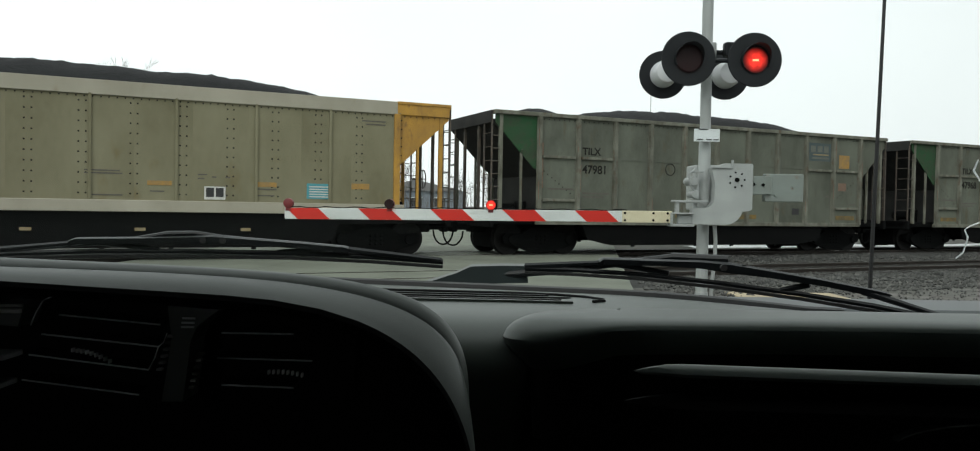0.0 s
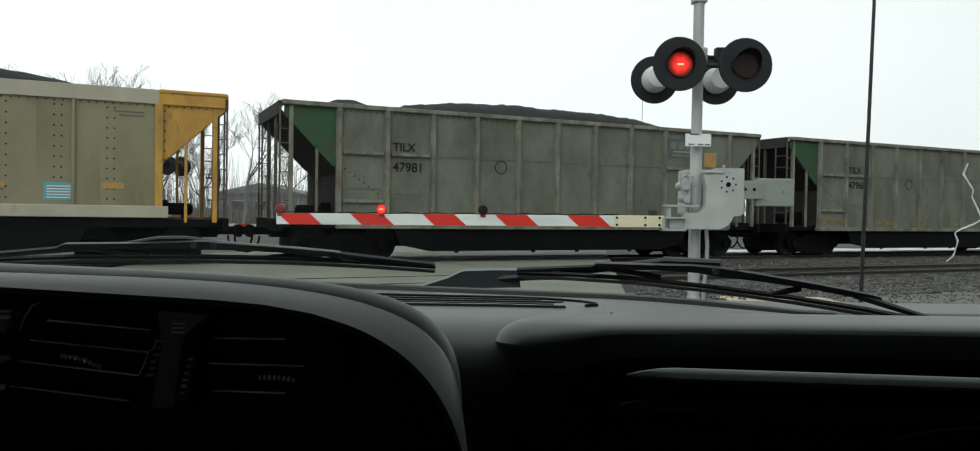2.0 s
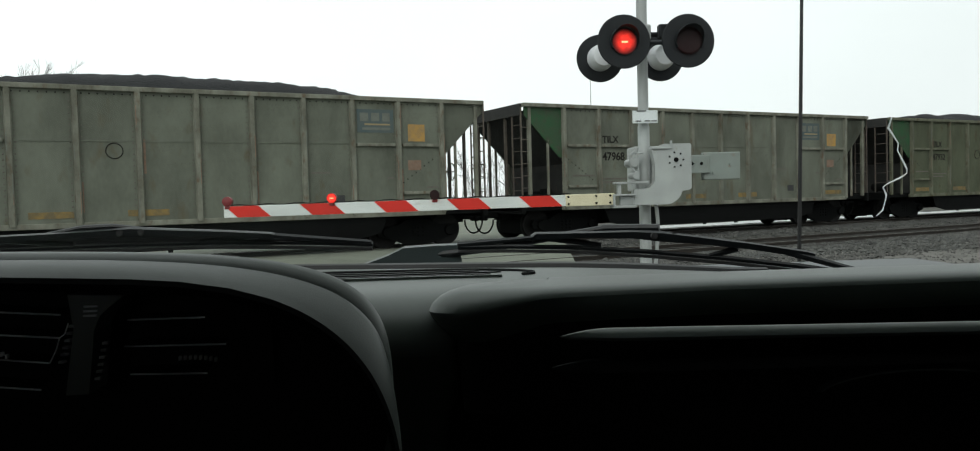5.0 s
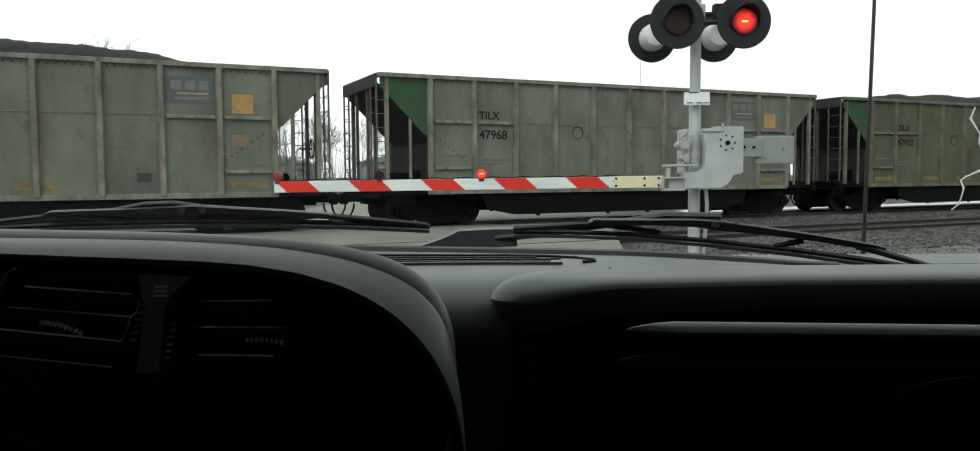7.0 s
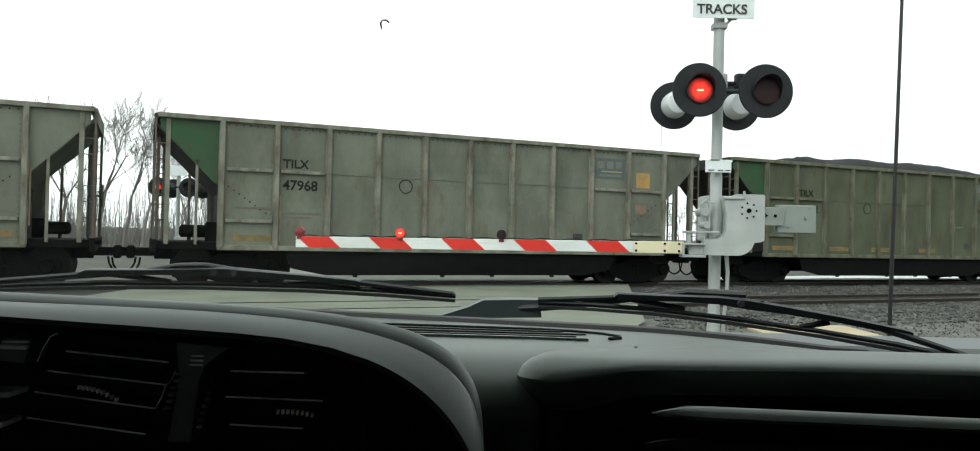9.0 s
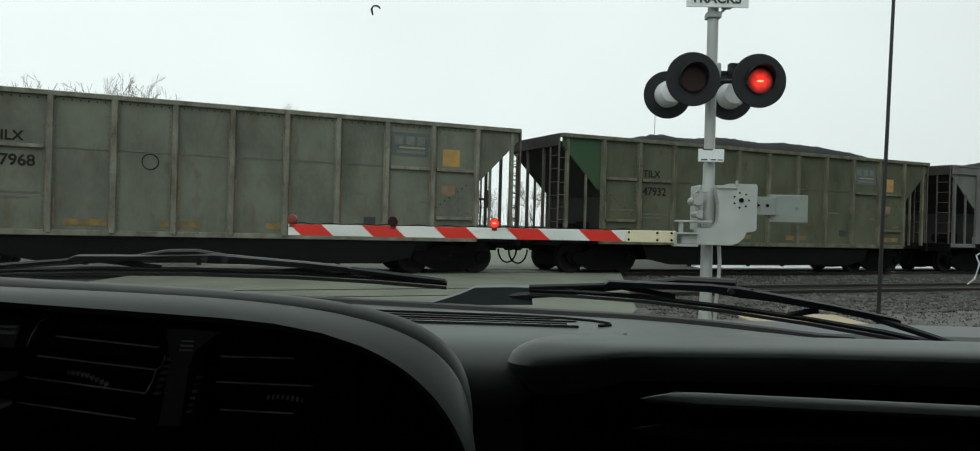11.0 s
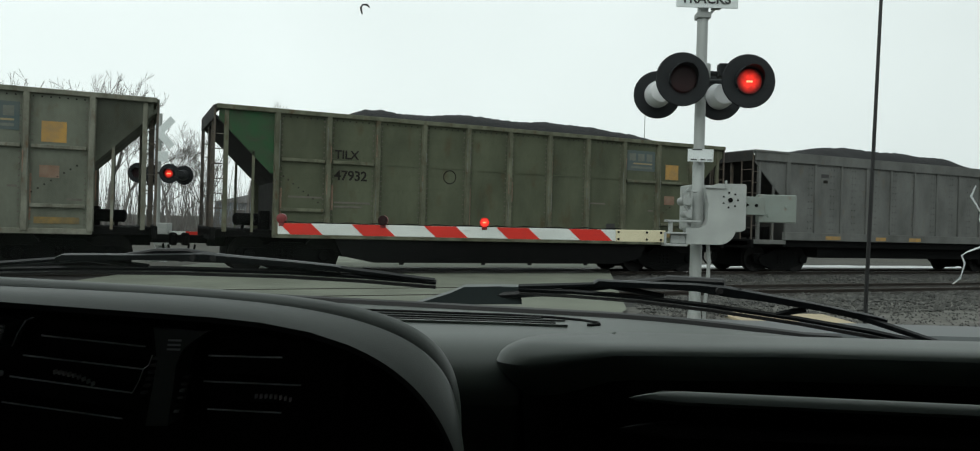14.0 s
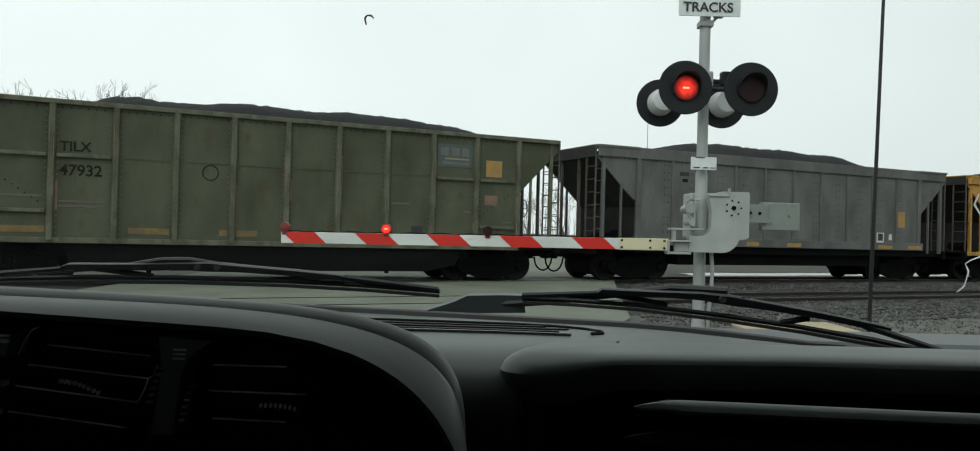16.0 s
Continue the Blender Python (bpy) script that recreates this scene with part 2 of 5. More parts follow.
    "cabin": material("dark_cabin_lining", (0.015, 0.015, 0.015), 0.95, 0, (0.010, 0.010, 0.010), 6, spec=0.1),
    "chip": material("dark_glass_chip", (0.05, 0.05, 0.05), 0.5, 0, (0.2, 0.2, 0.2), 90),
}


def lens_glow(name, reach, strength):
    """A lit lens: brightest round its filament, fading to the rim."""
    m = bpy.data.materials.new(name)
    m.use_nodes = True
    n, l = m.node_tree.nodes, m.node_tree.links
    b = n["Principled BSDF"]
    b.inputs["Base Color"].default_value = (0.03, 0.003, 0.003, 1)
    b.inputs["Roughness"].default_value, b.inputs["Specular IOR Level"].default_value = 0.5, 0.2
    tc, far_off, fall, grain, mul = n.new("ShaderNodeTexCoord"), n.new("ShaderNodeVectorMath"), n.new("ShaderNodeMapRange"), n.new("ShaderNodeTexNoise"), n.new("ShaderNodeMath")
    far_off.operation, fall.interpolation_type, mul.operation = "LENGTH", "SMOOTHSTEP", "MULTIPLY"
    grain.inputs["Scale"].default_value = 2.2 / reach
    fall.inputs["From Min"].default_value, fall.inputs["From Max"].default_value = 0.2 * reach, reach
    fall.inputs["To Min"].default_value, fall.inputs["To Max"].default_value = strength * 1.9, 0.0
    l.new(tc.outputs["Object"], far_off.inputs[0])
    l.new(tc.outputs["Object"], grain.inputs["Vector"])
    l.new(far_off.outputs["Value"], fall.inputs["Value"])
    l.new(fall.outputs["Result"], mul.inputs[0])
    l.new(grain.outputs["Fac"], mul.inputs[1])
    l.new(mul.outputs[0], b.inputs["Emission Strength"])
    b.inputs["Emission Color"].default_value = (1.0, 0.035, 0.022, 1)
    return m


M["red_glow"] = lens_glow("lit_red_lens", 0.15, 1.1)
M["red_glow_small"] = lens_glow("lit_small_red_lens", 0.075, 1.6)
glass = bpy.data.materials.new("windscreen_glass")
glass.use_nodes = True
gn, gl = glass.node_tree.nodes, glass.node_tree.links
clear, sheen, both = gn.new("ShaderNodeBsdfTransparent"), gn.new("ShaderNodeBsdfGlossy"), gn.new("ShaderNodeMixShader")
clear.inputs["Color"].default_value = (0.97, 0.985, 0.98, 1)
sheen.inputs["Roughness"].default_value = 0.02
both.inputs[0].default_value = 0.03
gl.new(clear.outputs[0], both.inputs[1])
gl.new(sheen.outputs[0], both.inputs[2])
gl.new(both.outputs[0], gn["Material Output"].inputs["Surface"])
M["glass"] = glass
shard = bpy.data.materials.new("bright_glass_crack")
shard.use_nodes = True
sn, sl = shard.node_tree.nodes, shard.node_tree.links
pass_on, scatter, halves = sn.new("ShaderNodeBsdfTranslucent"), sn.new("ShaderNodeBsdfGlossy"), sn.new("ShaderNodeMixShader")
pass_on.inputs["Color"].default_value, scatter.inputs["Roughness"].default_value = (0.95, 0.97, 0.97, 1), 0.3
halves.inputs[0].default_value = 0.25
sl.new(pass_on.outputs[0], halves.inputs[1])
sl.new(scatter.outputs[0], halves.inputs[2])
sl.new(halves.outputs[0], sn["Material Output"].inputs["Surface"])
M["crack"] = shard


# ---- mesh tools ----
class Shape:
    """Collects vertices and faces of one mesh."""

    def __init__(self):
        self.v, self.f = [], []

    def add(self, verts, faces):
        k = len(self.v)
        self.v += [tuple(p) for p in verts]
        self.f += [tuple(i + k for i in f) for f in faces]
        return self

    def box(self, x0, x1, y0, y1, z0, z1, c=0.0, turn=None):
        """A block; c chamfers its edges."""
        if c <= 0:
            v = [(x, y, z) for z in (z0, z1) for y in (y0, y1) for x in (x0, x1)]
            f = [(0, 2, 3, 1), (4, 5, 7, 6), (0, 1, 5, 4), (2, 6, 7, 3), (0, 4, 6, 2), (1, 3, 7, 5)]
        else:
            b = bmesh.new()
            bmesh.ops.create_cube(b, size=1)
            for p in b.verts:
                p.co = ((x0 + x1) / 2 + p.co.x * (x1 - x0), (y0 + y1) / 2 + p.co.y * (y1 - y0), (z0 + z1) / 2 + p.co.z * (z1 - z0))
            bmesh.ops.bevel(b, geom=b.edges[:], offset=c, segments=2, affect="EDGES", profile=0.5)
            b.verts.index_update()
            v, f = [p.co[:] for p in b.verts], [tuple(q.index for q in face.verts) for face in b.faces]
            b.free()
        if turn:
            v = [(turn @ Vector(p))[:] for p in v]
        return self.add(v, f)

    def tube(self, a, b, ra, rb=None, n=8, cap=True):
        """A round bar from a to b."""
        rb = ra if rb is None else rb
        a, b = Vector(a), Vector(b)
        d = (b - a).normalized()
        s = d.orthogonal().normalized()
        t = d.cross(s)
        v = []
        for c, r in ((a, ra), (b, rb)):
            v += [(c + r * (math.cos(2 * math.pi * i / n) * s + math.sin(2 * math.pi * i / n) * t))[:] for i in range(n)]
        f = [(i, (i + 1) % n, n + (i + 1) % n, n + i) for i in range(n)]
        if cap:
            f += [tuple(range(n))[::-1], tuple(range(n, 2 * n))]
        return self.add(v, f)

    def lathe(self, profile, centre, axis="y", n=28):
        """Rings of (radius, distance along the axis)."""
        v, f = [], []
        for r, h in profile:
            for i in range(n):
                c, s = r * math.cos(2 * math.pi * i / n), r * math.sin(2 * math.pi * i / n)
                p = (c, h, s) if axis == "y" else (h, c, s) if axis == "x" else (c, s, h)
                v.append((centre[0] + p[0], centre[1] + p[1], centre[2] + p[2]))
        for k in range(len(profile) - 1):
            f += [(k * n + i, k * n + (i + 1) % n, (k + 1) * n + (i + 1) % n, (k + 1) * n + i) for i in range(n)]
        f += [tuple(range(n))[::-1], tuple(range((len(profile) - 1) * n, len(profile) * n))]
        return self.add(v, f)

    def pipe(self, points, radii, n=6):
        """One bent bar through the points."""
        pts = [Vector(p) for p in points]
        k = len(self.v)
        for i, p in enumerate(pts):
            d = (pts[min(i + 1, len(pts) - 1)] - pts[max(i - 1, 0)]).normalized()
            s = Vector((0.31, 0.9, 0.3)).cross(d).normalized()
            t = d.cross(s)
            r = radii[i % len(radii)]
            self.v += [(p + r * (math.cos(2 * math.pi * j / n) * s + math.sin(2 * math.pi * j / n) * t))[:] for j in range(n)]
        for i in range(len(pts) - 1):
            self.f += [(k + i * n + j, k + i * n + (j + 1) % n, k + (i + 1) * n + (j + 1) % n, k + (i + 1) * n + j) for j in range(n)]
        self.f += [tuple(range(k, k + n)), tuple(range(len(self.v) - n, len(self.v)))]
        return self

    def prism(self, outline, y0, y1, axis="y"):
        """An outline in x and z, given depth along y (or in y and z along x)."""
        n = len(outline)
        put = (lambda p, d: (p[0], d, p[1])) if axis == "y" else (lambda p, d: (d, p[0], p[1])) if axis == "x" else (lambda p, d: (p[0], p[1], d))
        v = [put(p, y0) for p in outline] + [put(p, y1) for p in outline]
        f = [tuple(range(n)), tuple(range(n, 2 * n))[::-1]] + [(i, n + i, n + (i + 1) % n, (i + 1) % n) for i in range(n)]
        return self.add(v, f)

    def rows(self, lines, close=False):
        """A skin over rows of points."""
        n = len(lines[0])
        v = [p for line in lines for p in line]
        f = [(k * n + i, k * n + i + 1, (k + 1) * n + i + 1, (k + 1) * n + i) for k in range(len(lines) - 1) for i in range(n - 1)]
        return self.add(v, f)

    def mesh(self, name, mat, smooth=False):
        me = bpy.data.meshes.new(name)
        me.from_pydata(self.v, [], self.f)
        b = bmesh.new()
        b.from_mesh(me)
        bmesh.ops.recalc_face_normals(b, faces=b.faces)
        b.to_mesh(me)
        b.free()
        me.materials.append(mat)
        if smooth:
            me.shade_smooth()
            me.set_sharp_from_angle(angle=radians(40))
        return me


def part(name, shape, mat, parent=None, label="", smooth=False, at=None):
    """Links a shape, or a ready mesh, as one mesh object under a thing or a part."""
    me = shape.mesh(name, M[mat], smooth) if isinstance(shape, Shape) else shape
    ob = new(name, me)
    if parent:
        ob.parent = parent
    if at is not None:
        ob.matrix_basis = at
    if label:
        ob["label"] = label
    return ob


def thing(name, label, category, group="", at=None):
    ob = new(name)
    ob.empty_display_size = 0.2
    if at is not None:
        ob.matrix_basis = at
    return tagged(ob, label, category, group)


def lettering(name, text, size, mat, parent, at, label=""):
    cu = bpy.data.curves.new(name, "FONT")
    cu.body, cu.size, cu.extrude, cu.offset = text, size, 0.002, size * 0.022
    ob = new(name, cu)
    bpy.context.view_layer.update()
    me = bpy.data.meshes.new_from_object(ob.evaluated_get(bpy.context.evaluated_depsgraph_get()))
    bpy.data.objects.remove(ob)
    me.materials.clear()
    me.materials.append(M[mat])
    return part(name, me, mat, parent, label, at=at)


# ---- ground, road and tracks ----
# Track frame: u along the rails, w across them away from the road car, origin at the near side of the train.
TURN = radians(24.65)
ALONG, ACROSS = Vector((math.cos(TURN), math.sin(TURN), 0)), Vector((-math.sin(TURN), math.cos(TURN), 0))
ORIGIN = Vector((0, 20.84, 0))
RAIL_TOP = 0.12


def track(u, w, z=0.0):
    return ORIGIN + u * ALONG + w * ACROSS + Vector((0, 0, z))


TRACK_FRAME = Matrix.Translation(ORIGIN) @ Matrix.Rotation(TURN, 4, "Z")

ground_shape = Shape()
rings = [0, 4, 8, 12, 16, 20, 25, 30, 40, 60, 100, 200, 500, 1200, 3000]
rnd = random.Random(4)
lines = []
for r in rings:
    line = []
    for i in range(49):
        a = 2 * math.pi * (i % 48) / 48
        line.append((r * math.cos(a), 15 + r * math.sin(a), 0.0))
    lines.append(line)
ground_shape.rows(lines)
tagged(part("ground", ground_shape, "dry_ground"), "dull brown winter ground with sparse grass", "ground", kind="structure")


def strip(name, mat, u0, u1, w0, w1, z0, z1, label, step=2.0, rough=0.0):
    """A low bed along the track, with an uneven top."""
    s, r = Shape(), random.Random(len(name))
    n = max(2, int((u1 - u0) / step))
    top = []
    for j, w in enumerate((w0, w0 + 0.5, (w0 + w1) / 2, w1 - 0.5, w1)):
        z = z0 if j in (0, 4) else z1
        top.append([(u0 + (u1 - u0) * i / n, w + (r.uniform(-rough, rough) if j in (0, 4) else 0), z + (r.uniform(-rough, rough) * 0.1 if j not in (0, 4) else 0)) for i in range(n + 1)])
    s.rows(top)
    return tagged(part(name, s, mat, at=TRACK_FRAME), label, "ground", kind="structure")


strip("ballast_bed", "ballast", -120, 300, -7.2, -2.2, 0.004, 0.03, "grey ballast bed under the nearer empty track", 3, 0.15)
strip("ballast_bed", "ballast", -120, 300, -1.6, 4.6, 0.004, 0.03, "grey ballast bed under the train's track", 3, 0.15)
strip("gravel_verge", "gravel", -7.0, 60, -17.5, -7.0, 0.002, 0.009, "fine grey gravel verge beside the tracks", 2, 0.3)
strip("snow_strip", "snow", 11.0, 120, 5.0, 6.3, 0.004, 0.05, "thin strip of old snow behind the tracks", 1.5, 0.25)

# The road climbs a little to the rails.
road_shape = Shape()
road_rows = []
for w, z in ((-60, 0.012), (-10.5, 0.012), (-8.2, 0.112), (5.2, 0.112), (7.5, 0.012), (60, 0.012)):
    row = []
    for x in (-8.0, -4.5, -1.2, 1.2 if w < -9 else 2.4 + (w + 8.2) * 0.16 if w < 6 else 4.6):
        row.append((x, 20.84 + x * math.tan(TURN) + w / math.cos(TURN), z))
    road_rows.append(row)
road_shape.rows(road_rows)
tagged(part("road", road_shape, "asphalt"), "worn pale asphalt road over the level crossing", "road", kind="structure")
tagged(part("concrete_pad", Shape().box(4.1, 5.95, 11.2, 13.6, -0.05, 0.05, 0.02), "tan_concrete"), "tan concrete pad set in the gravel", "pavement", kind="structure")

rail_profile = [(-0.07, -0.13), (0.07, -0.13), (0.07, -0.115), (0.012, -0.1), (0.012, -0.04), (0.036, -0.03), (0.036, 0.0), (-0.036, 0.0), (-0.036, -0.03), (-0.012, -0.04), (-0.012, -0.1), (-0.07, -0.115)]


def rail(w):
    ob = thing("rail", "long rusty steel rail with a polished head", "rail", "rails of both tracks", at=TRACK_FRAME @ pose(0, w, RAIL_TOP))
    part("rail_web", Shape().prism(rail_profile, -120, 300, axis="x"), "rail_side", ob)
    part("rail_head", Shape().box(-120, 300, -0.03, 0.03, 0.0005, 0.003), "rail_top", ob, "polished running surface")


for w in (-5.36, -3.92, 0.88, 2.32):
    rail(w)
tie_mesh = Shape().box(-0.12, 0.12, -1.3, 1.3, -0.1, 0.045, 0.01).mesh("tie", M["tie_wood"])
for w in (-4.64, 1.6):
    for i in range(70):
        u = 4.6 + i * 0.54
        tie = part("railway_tie", tie_mesh, "tie_wood", at=TRACK_FRAME @ pose(u, w + rnd.uniform(-0.03, 0.03), 0.0, 0, 0, rnd.uniform(-0.8, 0.8)))
        tagged(tie, "dark creosoted wooden tie bedded in ballast", "railway tie", "ties of both tracks")


def stones(name, count, u0, u1, w0, w1, size, z, label, seed):
    s, r = Shape(), random.Random(seed)
    for _ in range(count):
        u, w, k = r.uniform(u0, u1), r.uniform(w0, w1), size * r.uniform(0.5, 1.5)
        if track(u, w).x < (1.5 if w < -9 else 2.6 + (w + 8.2) * 0.16):
            continue
        c = Vector((u, w, z + k * 0.25))
        v = [c + Vector((k * r.uniform(0.6, 1.2) * a, k * r.uniform(0.6, 1.2) * b, k * 0.8 * r.uniform(0.6, 1.2) * d)) for a, b, d in ((1, 0, 0), (0, 1, 0), (-1, 0, 0), (0, -1, 0), (0, 0, 1), (0, 0, -0.6))]
        s.add(v, [(0, 1, 4), (1, 2, 4), (2, 3, 4), (3, 0, 4), (1, 0, 5), (2, 1, 5), (3, 2, 5), (0, 3, 5)])
    me = s.mesh(name, M["stone"])
    tagged(part(name, me, "stone", at=TRACK_FRAME), label, "stones", kind="stuff")


stones("ballast_stones", 9500, -1.5, 34, -9.0, -5.6, 0.045, 0.02, "loose grey ballast stones beside the rails", 11)
stones("ballast_stones", 5000, 2.4, 40, -3.6, 0.6, 0.04, 0.025, "loose grey ballast stones between the tracks", 12)
stones("gravel_stones", 9000, -6, 22, -15.5, -9.0, 0.022, 0.01, "scattered small stones on the gravel verge", 13)


# ---- the coal train ----
# Car frame: x along the rails from the left end, y inwards from the near side, z up from the ground.
PITCH, WIDE, TOP, SILL = 16.2, 3.2, 4.04, 1.07
WHEEL_R = 0.45
AXLES = (0.95, 2.75, 12.35, 14.15)

wheel_mesh = Shape()
for y in (0.88, 2.32):
    wheel_mesh.lathe([(0.06, -0.09), (WHEEL_R * 0.72, -0.06), (WHEEL_R * 0.78, -0.075), (WHEEL_R, -0.07), (WHEEL_R, 0.05), (WHEEL_R + 0.025, 0.06), (WHEEL_R + 0.025, 0.08), (0.06, 0.09)], (0, y - 1.6, 0), "y", 24)
wheel_mesh.tube((0, -1.0, 0), (0, 1.0, 0), 0.08, n=10)
for a in range(5):
    c = math.cos(a * 1.2566) * 0.2, math.sin(a * 1.2566) * 0.2
    wheel_mesh.tube((c[0], -0.815, c[1]), (c[0], -0.795, c[1]), 0.03, n=6)
wheel_mesh = wheel_mesh.mesh("wheelset", M["wheel_steel"], True)

frame_outline = [(-1.2, 0.62), (-1.15, 0.45), (-0.62, 0.3), (-0.35, 0.2), (0.35, 0.2), (0.62, 0.3), (1.15, 0.45), (1.2, 0.62), (1.1, 0.72), (0.6, 0.72), (0.35, 0.86), (-0.35, 0.86), (-0.6, 0.72), (-1.1, 0.72)]
side_frame = Shape().prism(frame_outline, 0.55, 0.68)
for dx in (-0.9, 0.9):
    side_frame.lathe([(0.13, -0.06), (0.15, 0), (0.1, 0.06)], (dx, 0.53, 0.55), "y", 12)
for dx in (-0.14, 0.0, 0.14):
    side_frame.lathe([(0.06, 0.0), (0.075, 0.05), (0.055, 0.1), (0.075, 0.15), (0.055, 0.2), (0.075, 0.25), (0.06, 0.3)], (dx, 0.6, 0.4), "z", 8)
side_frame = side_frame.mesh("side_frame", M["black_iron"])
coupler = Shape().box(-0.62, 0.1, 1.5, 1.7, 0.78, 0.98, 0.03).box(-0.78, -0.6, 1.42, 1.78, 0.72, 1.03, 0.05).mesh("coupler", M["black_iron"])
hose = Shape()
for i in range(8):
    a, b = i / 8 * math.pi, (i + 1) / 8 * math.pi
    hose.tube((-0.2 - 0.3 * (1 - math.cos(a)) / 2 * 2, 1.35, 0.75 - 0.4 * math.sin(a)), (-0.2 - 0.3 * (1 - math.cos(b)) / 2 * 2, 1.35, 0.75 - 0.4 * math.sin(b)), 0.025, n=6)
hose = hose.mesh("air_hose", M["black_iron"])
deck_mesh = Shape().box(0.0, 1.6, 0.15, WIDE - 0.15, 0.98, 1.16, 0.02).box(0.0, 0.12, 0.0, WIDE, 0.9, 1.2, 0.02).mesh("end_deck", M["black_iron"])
bulkhead_mesh = Shape().box(1.52, 1.6, 0.12, WIDE - 0.12, 1.1, 2.6).mesh("end_bulkhead", M["dark_sheet"])
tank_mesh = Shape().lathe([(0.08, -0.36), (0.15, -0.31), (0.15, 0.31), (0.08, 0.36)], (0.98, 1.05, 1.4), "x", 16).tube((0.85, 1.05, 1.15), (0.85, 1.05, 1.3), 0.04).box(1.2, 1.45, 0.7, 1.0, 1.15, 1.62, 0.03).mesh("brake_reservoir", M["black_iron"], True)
handwheel = Shape()
for i in range(16):
    a, b = 2 * math.pi * i / 16, 2 * math.pi * (i + 1) / 16
    handwheel.tube((-0.02, 0.9 + 0.26 * math.cos(a), 2.2 + 0.26 * math.sin(a)), (-0.02, 0.9 + 0.26 * math.cos(b), 2.2 + 0.26 * math.sin(b)), 0.018, n=5)
for a in (0, 1.57, 3.14, 4.71):
    handwheel.tube((-0.02, 0.9, 2.2), (-0.02, 0.9 + 0.26 * math.cos(a), 2.2 + 0.26 * math.sin(a)), 0.014, n=5)
handwheel.tube((-0.02, 0.9, 2.2), (0.3, 0.9, 2.2), 0.03, n=6)
handwheel = handwheel.mesh("brake_handwheel", M["post_iron"])

MIRROR = Matrix.Translation((15.1, WIDE, 0)) @ Matrix.Rotation(math.pi, 4, "Z")


def ladder_shape(x, y0, y1, z0, z1, along=False):
    s = Shape()
    n = int((z1 - z0) / 0.38)
    for i in range(1, n + 1):
        z = z0 + (z1 - z0) * i / (n + 1)
        s.tube((x, y0, z), (x, y1, z), 0.013, n=5) if not along else s.tube((y0, x, z), (y1, x, z), 0.013, n=5)
    return s


def coal_shape(x0, x1, peaks, seed):
    """A heaped load: a long mound with slumped ends and an uneven ridge."""
    noise.seed_set(seed)
    lines = []
    n, m = 90, 16
    for i in range(n + 1):
        x = x0 + (x1 - x0) * i / n
        h = 0.0
        for c, half, up in peaks:
            h = max(h, up * max(0.0, 1 - abs((x - c) / half) ** 4))
        line = []
        for j in range(m + 1):
            v = j / m
            bulge = 1 - abs(2 * v - 1) ** 2.2
            q = noise.noise(Vector((x * 0.8, v * 3, seed))) * 0.06 + noise.noise(Vector((x * 5, v * 16, seed))) * 0.045
            line.append((x, 0.12 + v * (WIDE - 0.24), TOP - 0.12 + (h + 0.12) * bulge + q * (0.3 + bulge)))
        lines.append(line)
    noise.seed_set(1)
    return Shape().rows(lines)


def rivet_rows(columns, rows_z, y=-0.012, size=0.013):
    s = Shape()
    for x in columns:
        for z in rows_z:
            s.add([(x - size, y + 0.012, z - size), (x + size, y + 0.012, z - size), (x + size, y + 0.012, z + size), (x - size, y + 0.012, z + size), (x, y, z)], [(0, 1, 4), (1, 2, 4), (2, 3, 4), (3, 0, 4)])
    return s


def running_gear(car, deep=True):
    sets = []
    for x in (1.85, 13.25):
        part("side_frame", side_frame, "black_iron", car, at=pose(x, 0, 0))
        part("side_frame", side_frame, "black_iron", car, at=pose(x, WIDE, 0, 0, 0, 180))
    for x in AXLES:
        sets.append(part("wheelset", wheel_mesh, "wheel_steel", car, "worn steel wheels on their axle", at=pose(x, 1.6, RAIL_TOP + WHEEL_R)))
    for m in (Matrix.Identity(4), MIRROR):
        part("coupler", coupler, "black_iron", car, at=m)
        part("air_hose", hose, "black_iron", car, at=m)
        part("end_deck", deck_mesh, "black_iron", car, at=m)
        part("end_bulkhead", bulkhead_mesh, "dark_sheet", car, at=m)
        part("brake_reservoir", tank_mesh, "black_iron", car, at=m)
    part("brake_handwheel", handwheel, "post_iron", car, at=MIRROR)
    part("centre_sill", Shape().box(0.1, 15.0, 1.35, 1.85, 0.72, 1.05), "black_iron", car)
    # Plain black blocks for bolster and rigging, added to darken the space between wheels.
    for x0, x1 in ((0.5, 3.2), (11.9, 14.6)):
        part("truck_bolster", Shape().box(x0, x1, 0.98, 2.22, 0.3, 0.98, 0.03), "black_iron", car, "bolster and brake rigging as one black block, added for shade")
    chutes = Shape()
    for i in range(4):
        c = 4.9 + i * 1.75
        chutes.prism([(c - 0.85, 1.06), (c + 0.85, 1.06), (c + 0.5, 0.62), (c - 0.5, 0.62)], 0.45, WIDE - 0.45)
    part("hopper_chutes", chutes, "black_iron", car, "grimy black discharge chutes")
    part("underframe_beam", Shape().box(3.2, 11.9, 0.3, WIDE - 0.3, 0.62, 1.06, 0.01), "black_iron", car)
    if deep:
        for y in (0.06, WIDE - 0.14):
